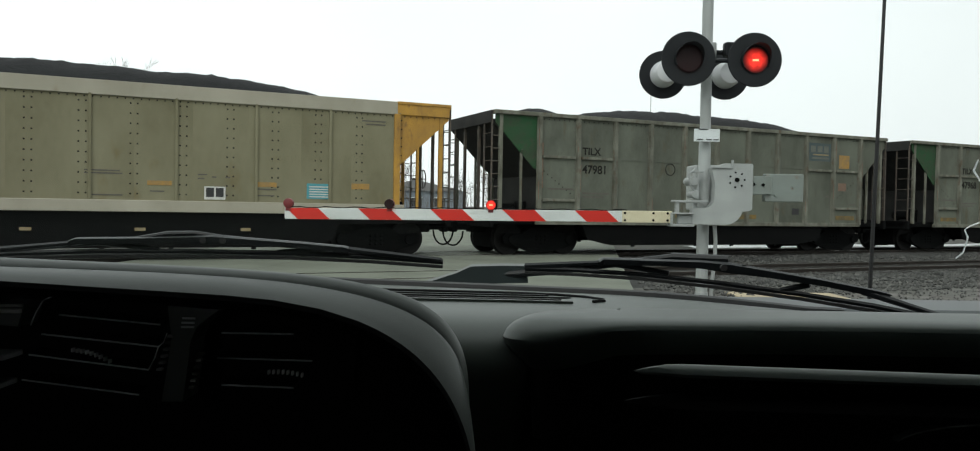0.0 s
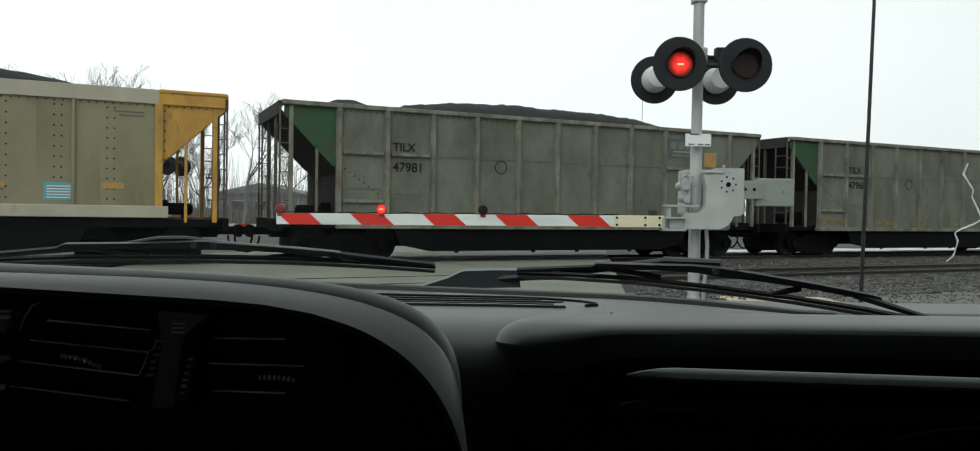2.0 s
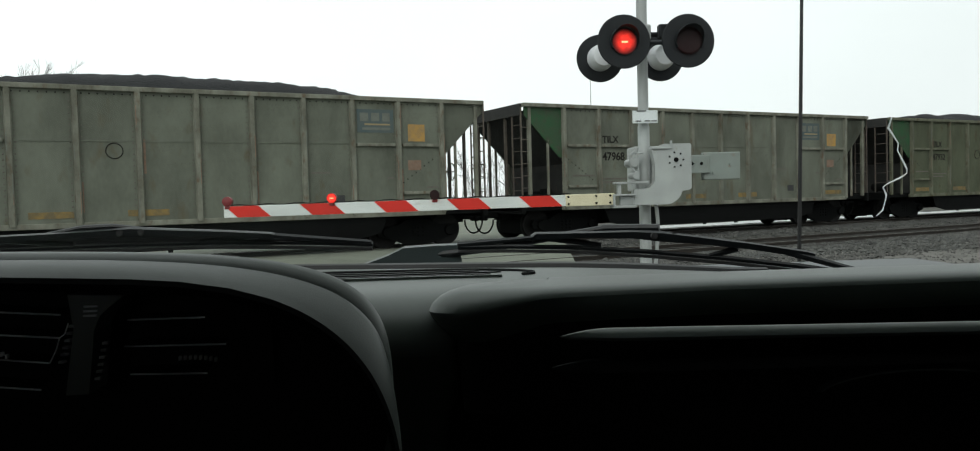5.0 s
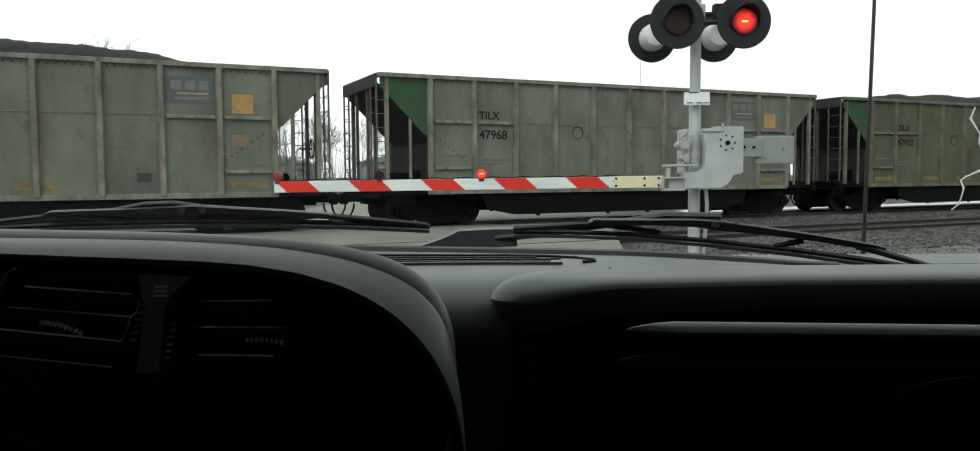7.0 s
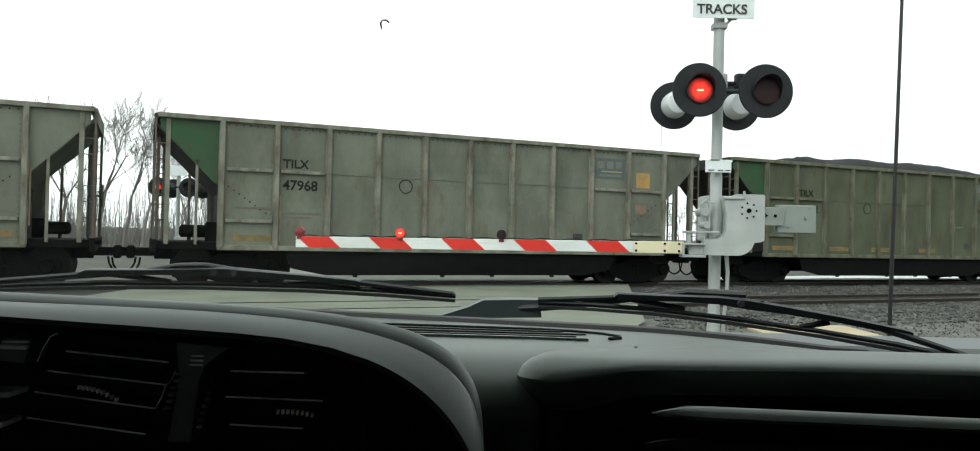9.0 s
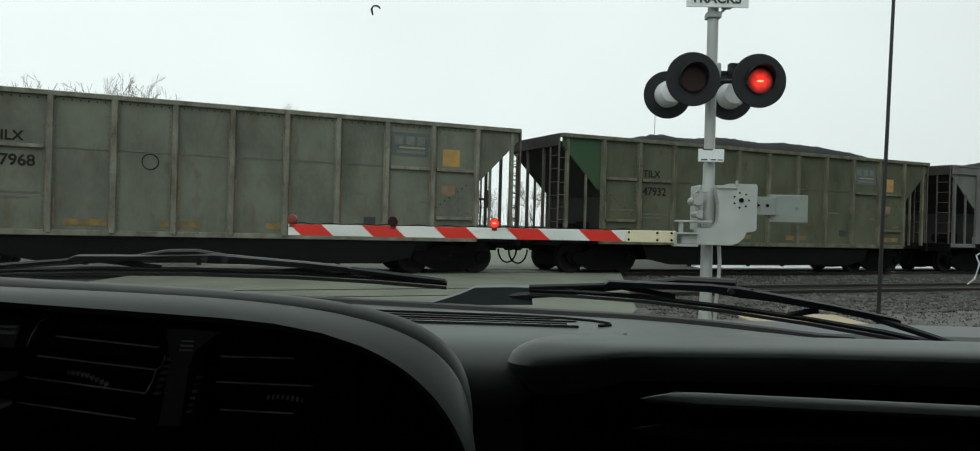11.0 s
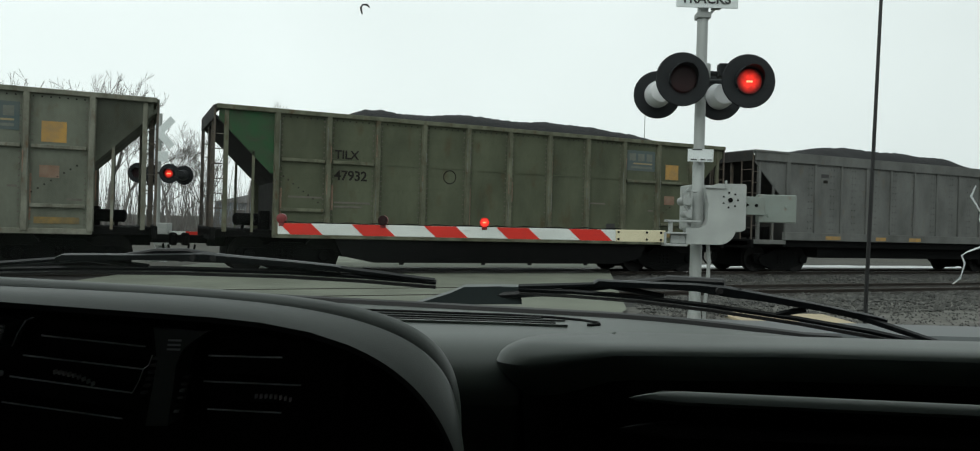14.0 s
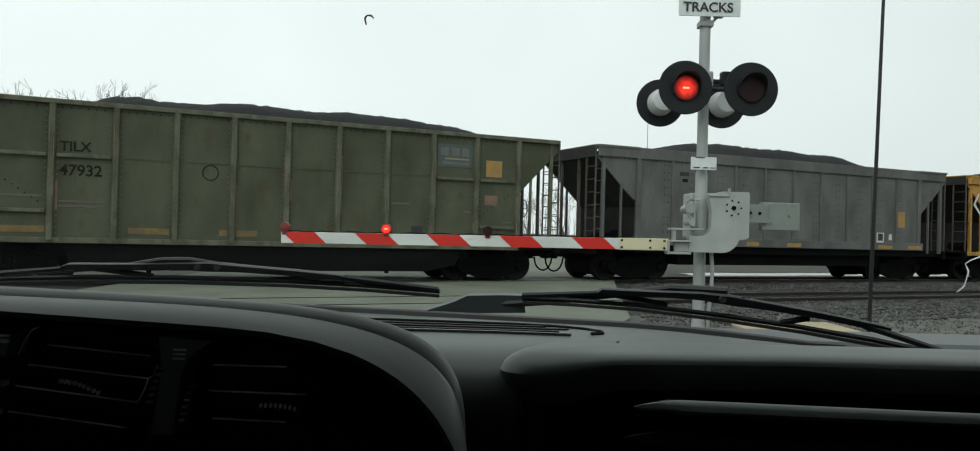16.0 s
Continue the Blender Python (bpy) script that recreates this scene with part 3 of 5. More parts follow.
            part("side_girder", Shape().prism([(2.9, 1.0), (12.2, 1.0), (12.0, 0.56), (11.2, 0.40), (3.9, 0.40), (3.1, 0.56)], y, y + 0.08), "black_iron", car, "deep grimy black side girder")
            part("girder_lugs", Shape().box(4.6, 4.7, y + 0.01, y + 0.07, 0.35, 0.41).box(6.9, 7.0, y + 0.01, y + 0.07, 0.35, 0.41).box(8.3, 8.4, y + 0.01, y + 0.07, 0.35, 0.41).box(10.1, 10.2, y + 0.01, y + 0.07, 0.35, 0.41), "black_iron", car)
    return sets


def end_frame(car, mat_post, m, slope_mat, lip_mat, side_mat):
    """The open end: sloping sheet, corner posts, thin posts, ladder rungs."""
    z_top = TOP - 0.1
    part("slope_sheet", Shape().prism([(0.06, 3.74), (0.10, 3.80), (1.62, 2.34), (1.56, 2.28)], 0.1, WIDE - 0.1), slope_mat, car, at=m)
    part("end_plate", Shape().box(0.02, 0.08, 0.06, WIDE - 0.06, 3.7, TOP - 0.02), slope_mat, car, at=m)
    for y in (0.06, WIDE - 0.06):
        part("corner_post", Shape().box(0.26, 0.36, y - 0.05, y + 0.05, 1.1, z_top, 0.012), lip_mat, car, at=m)
        part("slope_stay", Shape().box(0.9, 0.96, y - 0.03, y + 0.03, 1.1, 3.02), lip_mat, car, at=m)
        inner = 0.55 if y < 1 else WIDE - 0.55
        part("ladder_post", Shape().box(0.03, 0.07, inner - 0.02, inner + 0.02, 1.1, z_top), mat_post, car, at=m)
        part("ladder_post", Shape().box(0.03, 0.07, y - 0.02, y + 0.02, 1.1, z_top), mat_post, car, at=m)
        part("ladder_rungs", ladder_shape(0.05, min(y, inner), max(y, inner), 1.2, 3.8), mat_post, car, at=m)
        part("side_rungs", ladder_shape(y, 0.05, 0.3, 1.3, 3.7, True), mat_post, car, at=m)
    for y in (1.1, 2.1):
        part("end_post", Shape().box(0.1, 0.17, y - 0.04, y + 0.04, 1.1, 3.72), mat_post, car, at=m)


RIBS = [1.46 + 1.229 * i for i in range(11)]
panel_mesh = Shape().box(0.0, 1.229, 0.02, 0.05, SILL, TOP - 0.1).mesh("side_panel", M["grey_steel"])
seam_mesh = Shape().box(0.07, 1.16, 0.008, 0.022, 2.84, 2.862).mesh("panel_seam", M["grey_steel"])
rib_mesh = Shape().prism([(-0.075, 0.02), (-0.05, -0.07), (0.05, -0.07), (0.075, 0.02)], SILL - 0.02, TOP - 0.1, axis="z").mesh("side_rib", M["grey_rib"])
crossbar_mesh = Shape().box(0.1, 1.13, -0.05, 0.02, -0.04, 0.04, 0.012).mesh("panel_stiffener", M["grey_rib"])
chord_mesh = Shape().box(0.08, 15.02, -0.06, 0.1, TOP - 0.11, TOP, 0.015).mesh("top_chord", M["grey_rib"])
end_chord_mesh = Shape().box(0.05, 0.17, 0.1, WIDE - 0.1, TOP - 0.11, TOP, 0.015).mesh("end_chord", M["grey_rib"])
sill_mesh = Shape().box(1.4, 13.8, -0.03, 0.1, SILL - 0.09, SILL + 0.03, 0.012).mesh("side_sill", M["grey_rib"])
far_mesh = Shape().box(1.46, 13.75, WIDE - 0.05, WIDE, SILL, TOP - 0.1).mesh("far_side", M["grey_steel"])
gusset_mesh = Shape().prism([(0.14, TOP - 0.1), (1.40, TOP - 0.1), (1.40, 2.5), (1.3, 2.52), (0.14, 3.7)], 0.03, 0.06).mesh("end_gusset", M["grey_steel"])
rivet_cols = [r + d for r in RIBS for d in (-0.11, 0.11) if 1.4 < r + d < 13.8]
rivets_mesh = rivet_rows(rivet_cols, [SILL + 0.12 + 0.125 * i for i in range(23)], 0.006, 0.016).mesh("rivets", M["stencil_faint"])


def plate(car, x0, x1, z0, z1, mat, name, y=0.012, label=""):
    return part(name, Shape().box(x0, x1, y, y + 0.007, z0, z1), mat, car, label)


SKINS = {}


def skin(mesh, mat):
    """The same mesh in another paint."""
    if mesh.materials[0] == M[mat]:
        return mesh
    if (mesh.name, mat) not in SKINS:
        SKINS[mesh.name, mat] = mesh.copy()
        SKINS[mesh.name, mat].materials[0] = M[mat]
    return SKINS[mesh.name, mat]


def grey_car(number, label, green, coal, seed, steel="grey_steel", rib="grey_rib"):
    """A ribbed side-sheet hopper with a painted end."""
    car = thing("hopper_car", label, "train car", "cars of the coal train")
    for i in range(10):
        p = part("side_panel", skin(panel_mesh, steel), steel, car, at=pose(RIBS[i], 0, 0))
        if 2 <= i <= 7:
            part("panel_seam", skin(seam_mesh, steel), steel, car, at=pose(RIBS[i], 0, 0))
    for x in RIBS:
        part("side_rib", skin(rib_mesh, rib), rib, car, at=pose(x, 0, 0))
        part("side_rib", skin(rib_mesh, rib), rib, car, at=pose(x, WIDE, 0, 0, 0, 180))
    for i, z in ((0, 2.85), (0, 1.66), (1, 2.85), (8, 2.82), (9, 2.82), (9, 1.58)):
        part("panel_stiffener", skin(crossbar_mesh, rib), rib, car, at=pose(RIBS[i], 0, z))
    part("rivets", rivets_mesh, "grey_rib", car)["kind"] = "stuff"
    for m in (Matrix.Identity(4), MIRROR):
        part("top_chord", skin(chord_mesh, rib), rib, car, at=m)
        part("end_chord", skin(end_chord_mesh, rib), rib, car, at=m)
        part("side_sill", skin(sill_mesh, rib), rib, car, at=m)
    part("far_side", skin(far_mesh, steel), steel, car)
    part("end_gusset", skin(gusset_mesh, steel), steel, car, at=MIRROR @ Matrix.Translation((0, WIDE - 0.09, 0)))
    part("end_gusset", skin(gusset_mesh, steel), steel, car, at=Matrix.Translation((0, WIDE - 0.09, 0)))
    g = [(0.14, TOP - 0.1), (1.40, TOP - 0.1), (1.40, 2.5), (1.3, 2.52), (0.14, 3.7)]
    part("end_gusset", Shape().prism(g, 0.03, 0.06), "green_end" if green else steel, car, "faded green corner plate" if green else "")
    part("end_gusset", skin(gusset_mesh, steel), steel, car, at=Matrix.Translation((15.1, 0, 0)) @ Matrix.Diagonal((-1, 1, 1, 1)))
    end_frame(car, "post_iron", Matrix.Identity(4), "dark_sheet", rib, steel)
    end_frame(car, "post_iron", MIRROR, steel, rib, steel)
    part("coal_load", coal_shape(1.0, 14.1, coal, seed), "coal", car, "heaped black coal", True)
    ink = "stencil"
    lettering("car_mark", "TILX", 0.29, ink, car, pose(2.84, 0.012, 2.95, 90), "dark stencilled letters")
    lettering("car_mark", number, 0.33, ink, car, pose(2.84, 0.012, 2.43, 90), "dark stencilled figures")
    ring = Shape().pipe([(5.88 + 0.17 * math.cos(a * 0.3142), 0.016, 2.64 + 0.17 * math.sin(a * 0.3142)) for a in range(21)], [0.012], 4)
    part("painted_ring", ring, ink, car)
    plate(car, 11.42, 12.4, 3.13, 3.72, "blue_panel", "emblem_panel", label="faded blue painted emblem panel")
    for x0, x1, z0, z1, mat in ((11.5, 11.72, 3.42, 3.63, "panel_bar"), (11.8, 12.02, 3.42, 3.63, "panel_bar"), (12.1, 12.3, 3.42, 3.63, "panel_bar"), (11.62, 12.3, 3.32, 3.36, "yellow_bar"), (11.56, 12.3, 3.2, 3.26, "panel_bar")):
        plate(car, x0, x1, z0, z1, mat, "emblem_bar", 0.007)
    plate(car, 12.8, 13.27, 2.92, 3.36, "orange_patch", "painted_patch", label="faded orange square")
    plate(car, 12.78, 13.15, 2.17, 2.43, "brown_patch", "painted_patch", label="faded brown square")
    plate(car, 10.75, 11.05, 1.36, 1.56, "black_decal", "painted_patch", label="small black square")
    for x in (1.75, 4.2, 6.1, 8.4, 12.7):
        plate(car, x, x + 0.85, 1.2, 1.34, "worn_orange", "reflector_strip", label="worn brownish orange strip")
    rr = random.Random(seed)
    for x in RIBS:
        if rr.random() < 0.7:
            h = rr.uniform(0.5, 1.5)
            z0 = rr.uniform(1.15, 2.2)
            plate(car, x + 0.085, x + 0.085 + rr.uniform(0.02, 0.05), z0, z0 + h, "brown_patch", "rust_run", 0.013)
        for _ in range(3):
            h, z0, dx = rr.uniform(0.15, 0.6), rr.uniform(1.15, 3.3), rr.choice((-0.052, 0.036))
            plate(car, x + dx, x + dx + 0.016, z0, z0 + h, "panel_bar" if rr.random() < 0.75 else "brown_patch", "bare_edge", -0.0745)
    bolts_x = [RIBS[0] + 0.16 + 0.12 * i for i in range(8)]
    diagonal = Shape()
    for i, x in enumerate(bolts_x):
        for q in (x, 15.1 - x):
            diagonal.add(rivet_rows([q], [2.45 - 0.085 * i], 0.004, 0.016).v, [(0, 1, 4), (1, 2, 4), (2, 3, 4), (3, 0, 4)])
    part("brace_bolts", diagonal, "stencil", car, "diagonal row of dark bolt heads")["kind"] = "stuff"
    part("chord_rivets", rivet_rows([1.6 + 0.16 * i for i in range(76)], [TOP - 0.17], 0.004, 0.015), "stencil", car)["kind"] = "stuff"
    for i, (x, z, w) in enumerate(((1.75, 1.95, 0.8), (2.85, 1.85, 0.9), (2.85, 1.75, 0.7), (10.2, 2.1, 0.5), (12.2, 1.95, 0.18), (13.3, 1.7, 0.3))):
        plate(car, x, x + w, z, z + 0.045, "stencil_faint", "stencil_line")
    return car, running_gear(car)


def smooth_car(label, body, top, end, slope, marks, seed, coal, posts):
    """A smooth-sided hopper with thin ribs, a deep top plate and painted ends."""
    car = thing("hopper_car", label, "train car", "cars of the coal train")
    for i in range(10):
        part("side_panel", Shape().box(1.5 + 1.215 * i, 2.715 + 1.215 * i, 0.02, 0.05, 1.45, TOP - 0.28), body, car)
    for i in range(posts):
        x = 1.5 + 12.15 * i / (posts - 1)
        part("side_rib", Shape().box(x - 0.035, x + 0.035, -0.03, 0.02, 1.35, TOP - 0.28, 0.01), body, car)
    part("top_plate", Shape().box(1.5, 13.6, -0.03, 0.04, TOP - 0.32, TOP, 0.008), top, car, "pale top side plate")
    part("top_plate", Shape().box(0.1, 15.0, WIDE - 0.04, WIDE + 0.03, TOP - 0.32, TOP, 0.008), top, car)
    part("side_sill", Shape().box(1.4, 13.8, -0.05, 0.1, 1.2, 1.46, 0.012), top, car, "pale side sill")
    # Black strip puts the shade below the pale sill into the colour.
    part("side_sill", Shape().box(1.4, 13.8, 0.06, 0.12, 0.98, 1.21), "black_iron", car, "lower sill coloured black for its shade")
    part("far_side", Shape().box(1.46, 13.75, WIDE - 0.05, WIDE, 1.2, TOP - 0.28), body, car)
    cols = [1.5 + 1.0125 * i for i in range(13)]
    part("rivets", rivet_rows([c + d for c in cols for d in (-0.07, 0.07)], [1.6 + 0.22 * i for i in range(10)], 0.007, 0.017), "stencil", car)["kind"] = "stuff"
    part("rivets", rivet_rows([0.2 + 0.16 * i for i in range(92)], [TOP - 0.36], 0.007, 0.015), "stencil", car)["kind"] = "stuff"
    for i, m in enumerate((Matrix.Identity(4), Matrix.Translation((15.1, 0, 0)) @ Matrix.Diagonal((-1, 1, 1, 1)))):
        g = [(0.1, TOP - 0.3), (1.5, TOP - 0.3), (1.5, 2.45), (1.3, 2.55), (0.1, 3.66)]
        part("end_gusset", Shape().prism(g, 0.03, 0.06), end, car, "painted end corner plate", at=m)
        part("end_gusset", Shape().prism(g, WIDE - 0.06, WIDE - 0.03), end, car, at=m)
        part("end_top_plate", Shape().box(0.1, 1.5, -0.028, 0.04, TOP - 0.32, TOP - 0.004, 0.008), end, car, at=m)
        part("end_rib", Shape().box(1.42, 1.58, -0.035, 0.06, 1.2, TOP - 0.3, 0.012), end, car, at=m)
        part("top_cap", Shape().box(0.06, 1.5, -0.05, 0.05, TOP - 0.06, TOP + 0.012, 0.01), end, car, at=m)
        part("end_cap", Shape().box(0.03, 0.14, 0.05, WIDE - 0.05, TOP - 0.12, TOP + 0.012, 0.01), end, car, at=m)
    for m in (Matrix.Identity(4), MIRROR):
        end_frame(car, "post_iron", m, slope, end, body)
        part("end_sill", Shape().box(0.1, 1.5, 0.02, 0.12, 1.06, 1.2, 0.01), end, car, at=m)
    part("coal_load", coal_shape(1.0, 14.1, coal, seed), "coal", car, "heaped black coal", True)
    for x0, x1, z0, z1, mat, name, y in marks:
        plate(car, x0, x1, z0, z1, mat, name, y)
    return car, running_gear(car, body != "pale_steel")


tan_marks = [(9.04, 9.5, 1.5, 1.8, "white_decal", "data_plate", 0.012), (9.08, 9.46, 1.56, 1.77, "black_decal", "data_square", 0.007), (9.25, 9.29, 1.56, 1.77, "white_decal", "data_gap", 0.003),
             (11.36, 11.94, 1.56, 1.93, "teal_panel", "notice_panel", 0.012), (7.85, 8.35, 1.8, 1.9, "orange_patch", "reflector_strip", 0.012), (12.45, 12.9, 1.82, 1.96, "orange_patch", "reflector_strip", 0.012),
             (10.15, 10.65, 1.82, 1.93, "orange_patch", "reflector_strip", 0.012), (4.4, 4.9, 1.8, 1.9, "orange_patch", "reflector_strip", 0.012)]
tan_marks += [(x, x + 0.22, 0.78, 0.85, "yellow_bar", "under_plate", 0.045) for x in (3.3, 5.4, 7.6, 9.85)]
tan_marks += [(11.42, 11.88, z, z + 0.025, "white_decal", "notice_line", 0.007) for z in (1.6, 1.66, 1.72, 1.78, 1.84)]
tan_marks += [(x, x + w, z, z + 0.03, "stencil_faint", "stencil_line", 0.012) for x, w, z in ((6.6, 0.7, 2.08), (6.6, 0.75, 2.02), (6.75, 0.6, 1.55), (7.9, 0.3, 1.65), (8.9, 0.2, 2.05), (8.9, 0.14, 1.96), (9.2, 0.1, 2.0), (9.5, 0.1, 2.0), (10.15, 0.5, 1.75), (10.2, 0.4, 1.6), (12.7, 0.6, 3.5), (12.8, 0.5, 3.42))]
pale_marks = [(11.5, 11.85, 1.45, 1.8, "white_decal", "data_plate", 0.012), (11.55, 11.8, 1.52, 1.77, "black_decal", "data_square", 0.007), (12.55, 12.9, 2.0, 2.55, "orange_patch", "painted_patch", 0.012),
              (12.1, 12.25, 1.55, 1.75, "white_decal", "data_plate", 0.012), (5.6, 6.1, 1.24, 1.36, "orange_patch", "reflector_strip", -0.06), (7.3, 7.9, 1.24, 1.36, "orange_patch", "reflector_strip", -0.06),
              (11.5, 12.2, 1.24, 1.36, "orange_patch", "reflector_strip", -0.06), (3.2, 3.9, 1.24, 1.36, "orange_patch", "reflector_strip", -0.06), (13.0, 13.7, 1.24, 1.36, "orange_patch", "reflector_strip", -0.06),
              (3.0, 3.35, 3.3, 3.42, "black_decal", "emblem_bar", 0.012), (3.1, 3.3, 3.12, 3.22, "stencil", "emblem_bar", 0.012), (5.0, 5.5, 2.4, 2.44, "stencil_faint", "stencil_line", 0.012)]

TRAIN = [
    smooth_car("weathered tan hopper car with yellow ends, heaped with coal", "tan_paint", "tan_light", "yellow_end", "yellow_end", tan_marks, 3, [(6.5, 5.9, 0.52)], 8),
    grey_car("47981", "weathered grey ribbed hopper car with green corner plate, heaped with coal", True, [(1.95, 0.55, 0.28), (7.6, 4.9, 0.46)], 5),
    grey_car("47968", "weathered brown-grey ribbed hopper car with faint green corner, low coal load", True, [(7.0, 5.0, 0.1)], 7),
    grey_car("47932", "grimy olive-grey ribbed hopper car with green corner plate, heaped with coal", True, [(4.2, 0.9, 0.34), (8.6, 5.0, 0.43)], 9, "olive_steel", "olive_rib"),
    smooth_car("pale grey smooth-sided hopper car heaped with coal", "pale_steel", "pale_steel", "pale_steel", "dark_sheet", pale_marks, 15, [(7.4, 5.0, 0.5)], 11),
    smooth_car("weathered tan hopper car with dirty yellow ends", "tan_paint", "tan_light", "yellow_end", "dark_sheet", tan_marks, 21, [(7.4, 5.6, 0.4)], 8),
]
lettering("car_mark", "TILX", 0.27, "stencil_faint", TRAIN[4][0], pose(4.95, 0.012, 2.75, 90), "faint stencilled letters")


# ---- crossing signals ----
def lamp_unit(owner, centre, face, shell="silver"):
    """A round black target with visor, lens and an added turning lit disc; face is -1 towards the road car."""
    x, y, z = centre
    disc = part("target_disc", Shape().lathe([(0.14, 0.0), (0.295, 0.0), (0.305, 0.012), (0.295, 0.024), (0.14, 0.024)], (x, y - 0.012, z), "y", 40), "signal_black", owner, "matt black round target", True)
    part("housing", Shape().lathe([(0.17, 0.0), (0.16, -0.16 * face), (0.13, -0.26 * face), (0.05, -0.28 * face)], (x, y, z), "y", 28), shell if face > 0 else "signal_black", owner, "silver lamp housing" if face > 0 and shell == "silver" else "", True)
    visor = Shape()
    n, rows_v = 24, []
    for r, d in ((0.165, 0.0), (0.16, 0.2), (0.155, 0.2), (0.16, 0.0)):
        rows_v.append([(x + r * math.cos(a), y + face * d * (0.35 + 0.65 * max(0.0, math.sin(a))), z + r * math.sin(a)) for a in [radians(-30 + 240 * i / n) for i in range(n + 1)]])
    visor.rows(rows_v)
    part("visor", visor, "signal_black", owner, "", True)
    lens = part("lens", Shape().lathe([(0.02, 0), (0.15, 0.004)], (x, y + face * 0.016, z), "y", 28), "red_dark", owner, "dark red lens")
    return lens


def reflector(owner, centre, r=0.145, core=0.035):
    """An added disc, glowing on one side and dark on the other; it turns to flash."""
    ob = part("reflector", Shape().lathe([(r * 0.75, 0.0), (r, 0.004), (r * 0.9, 0.008)], (0, 0, 0), "y", 24), "red_dark", owner, "added disc that turns its glowing face to flash", at=Matrix.Translation(centre))
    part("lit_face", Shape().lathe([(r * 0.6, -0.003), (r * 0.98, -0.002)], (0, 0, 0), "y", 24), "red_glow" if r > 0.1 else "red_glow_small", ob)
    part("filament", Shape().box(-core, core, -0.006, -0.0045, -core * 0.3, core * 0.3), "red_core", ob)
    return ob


PX, PY = 2.477, 9.1
signal = thing("crossing_signal", "grey crossing signal mast with round red flashing lamps", "railway signal", "crossing signals")
part("mast", Shape().lathe([(0.068, 0.0), (0.068, 2.2), (0.062, 2.22), (0.062, 4.9), (0.03, 4.93)], (PX, PY, 0), "z", 20), "galvanised", signal, "", True)
part("base", Shape().box(PX - 0.2, PX + 0.2, PY - 0.2, PY + 0.2, 0.0, 0.12, 0.02).tube((PX, PY, 0.1), (PX, PY, 0.5), 0.1, 0.075, 16), "galvanised", signal)
part("cross_arm", Shape().tube((2.2, 9.12, 3.28), (2.93, 9.12, 3.28), 0.028, n=10).tube((PX, PY, 3.3), (PX + 0.1, 9.7, 3.3), 0.03, n=8).tube((2.2, 9.72, 3.3), (2.95, 9.72, 3.3), 0.028, n=8).tube((2.72, 9.0, 3.36), (2.93, 8.95, 3.33), 0.018, n=6).box(2.66, 2.76, 9.0, 9.12, 3.22, 3.38, 0.015).tube((2.2, 9.12, 3.28), (2.2, 8.95, 3.2), 0.02, n=6).tube((2.93, 9.12, 3.28), (2.93, 8.95, 3.2), 0.02, n=6), "signal_black", signal, "dark lamp cross arm")
part("conduit", Shape().pipe([(2.58, 9.0, 1.32), (2.60, 9.0, 1.1), (2.595, 9.0, 0.9), (2.57, 9.01, 0.6), (2.56, 9.03, 0.05)], [0.022], 8), "galvanised", signal, "bent cable conduit", True)
part("mast_clamp", Shape().box(PX - 0.09, PX + 0.09, PY - 0.09, PY + 0.09, 3.2, 3.38, 0.02), "galvanised", signal)
LAMPS = []
for x, side in ((2.19, 0), (2.93, 1)):
    lamp_unit(signal, (x, 8.8, 3.14), -1)
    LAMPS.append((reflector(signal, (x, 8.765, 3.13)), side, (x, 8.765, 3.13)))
for x in (2.18, 2.97):
    lamp_unit(signal, (x, 10.05, 3.17), 1)

number_sign = part("small_sign", Shape().box(2.312, 2.606, 8.95, 8.965, 2.233, 2.378, 0.004), "sign_white", signal, "small white notice plate")
for x0, x1, z0, z1 in ((0.05, 0.16, 0.133, 0.145), (0.03, 0.1, 0.018, 0.03), (0.14, 0.2, 0.018, 0.03), (0.22, 0.28, 0.018, 0.028)):
    part("sign_line", Shape().box(2.312 + x0, 2.312 + x1, 8.944, 8.949, 2.233 + z0, 2.233 + z1), "black_decal", number_sign)
part("sign_bracket", Shape().box(PX - 0.08, PX + 0.08, 8.965, 9.06, 2.31, 2.36), "galvanised", signal)
track_sign = part("track_sign", Shape().box(2.135, 2.845, 8.97, 8.985, 4.0, 4.48, 0.004), "sign_white", signal, "white track count sign")
lettering("sign_word", "TRACKS", 0.155, "black_decal", track_sign, pose(2.185, 8.964, 4.05, 90))
part("sign_brace", Shape().tube((PX + 0.02, PY, 3.9), (PX + 0.15, 8.99, 4.04), 0.015, n=6).box(PX - 0.08, PX + 0.08, 9.02, 9.18, 3.9, 3.97, 0.01).box(PX + 0.08, PX + 0.18, 8.986, 9.06, 4.0, 4.06), "galvanised", signal)

# Gate mechanism, arm and counterweight.
gate = thing("crossing_gate", "lowered red and white striped crossing gate with grey mechanism", "crossing gate", "crossing gates")


def arc(cx, cz, r, a0, a1, n=8):
    return [(cx + r * math.cos(radians(a0 + (a1 - a0) * i / n)), cz + r * math.sin(radians(a0 + (a1 - a0) * i / n))) for i in range(n + 1)]


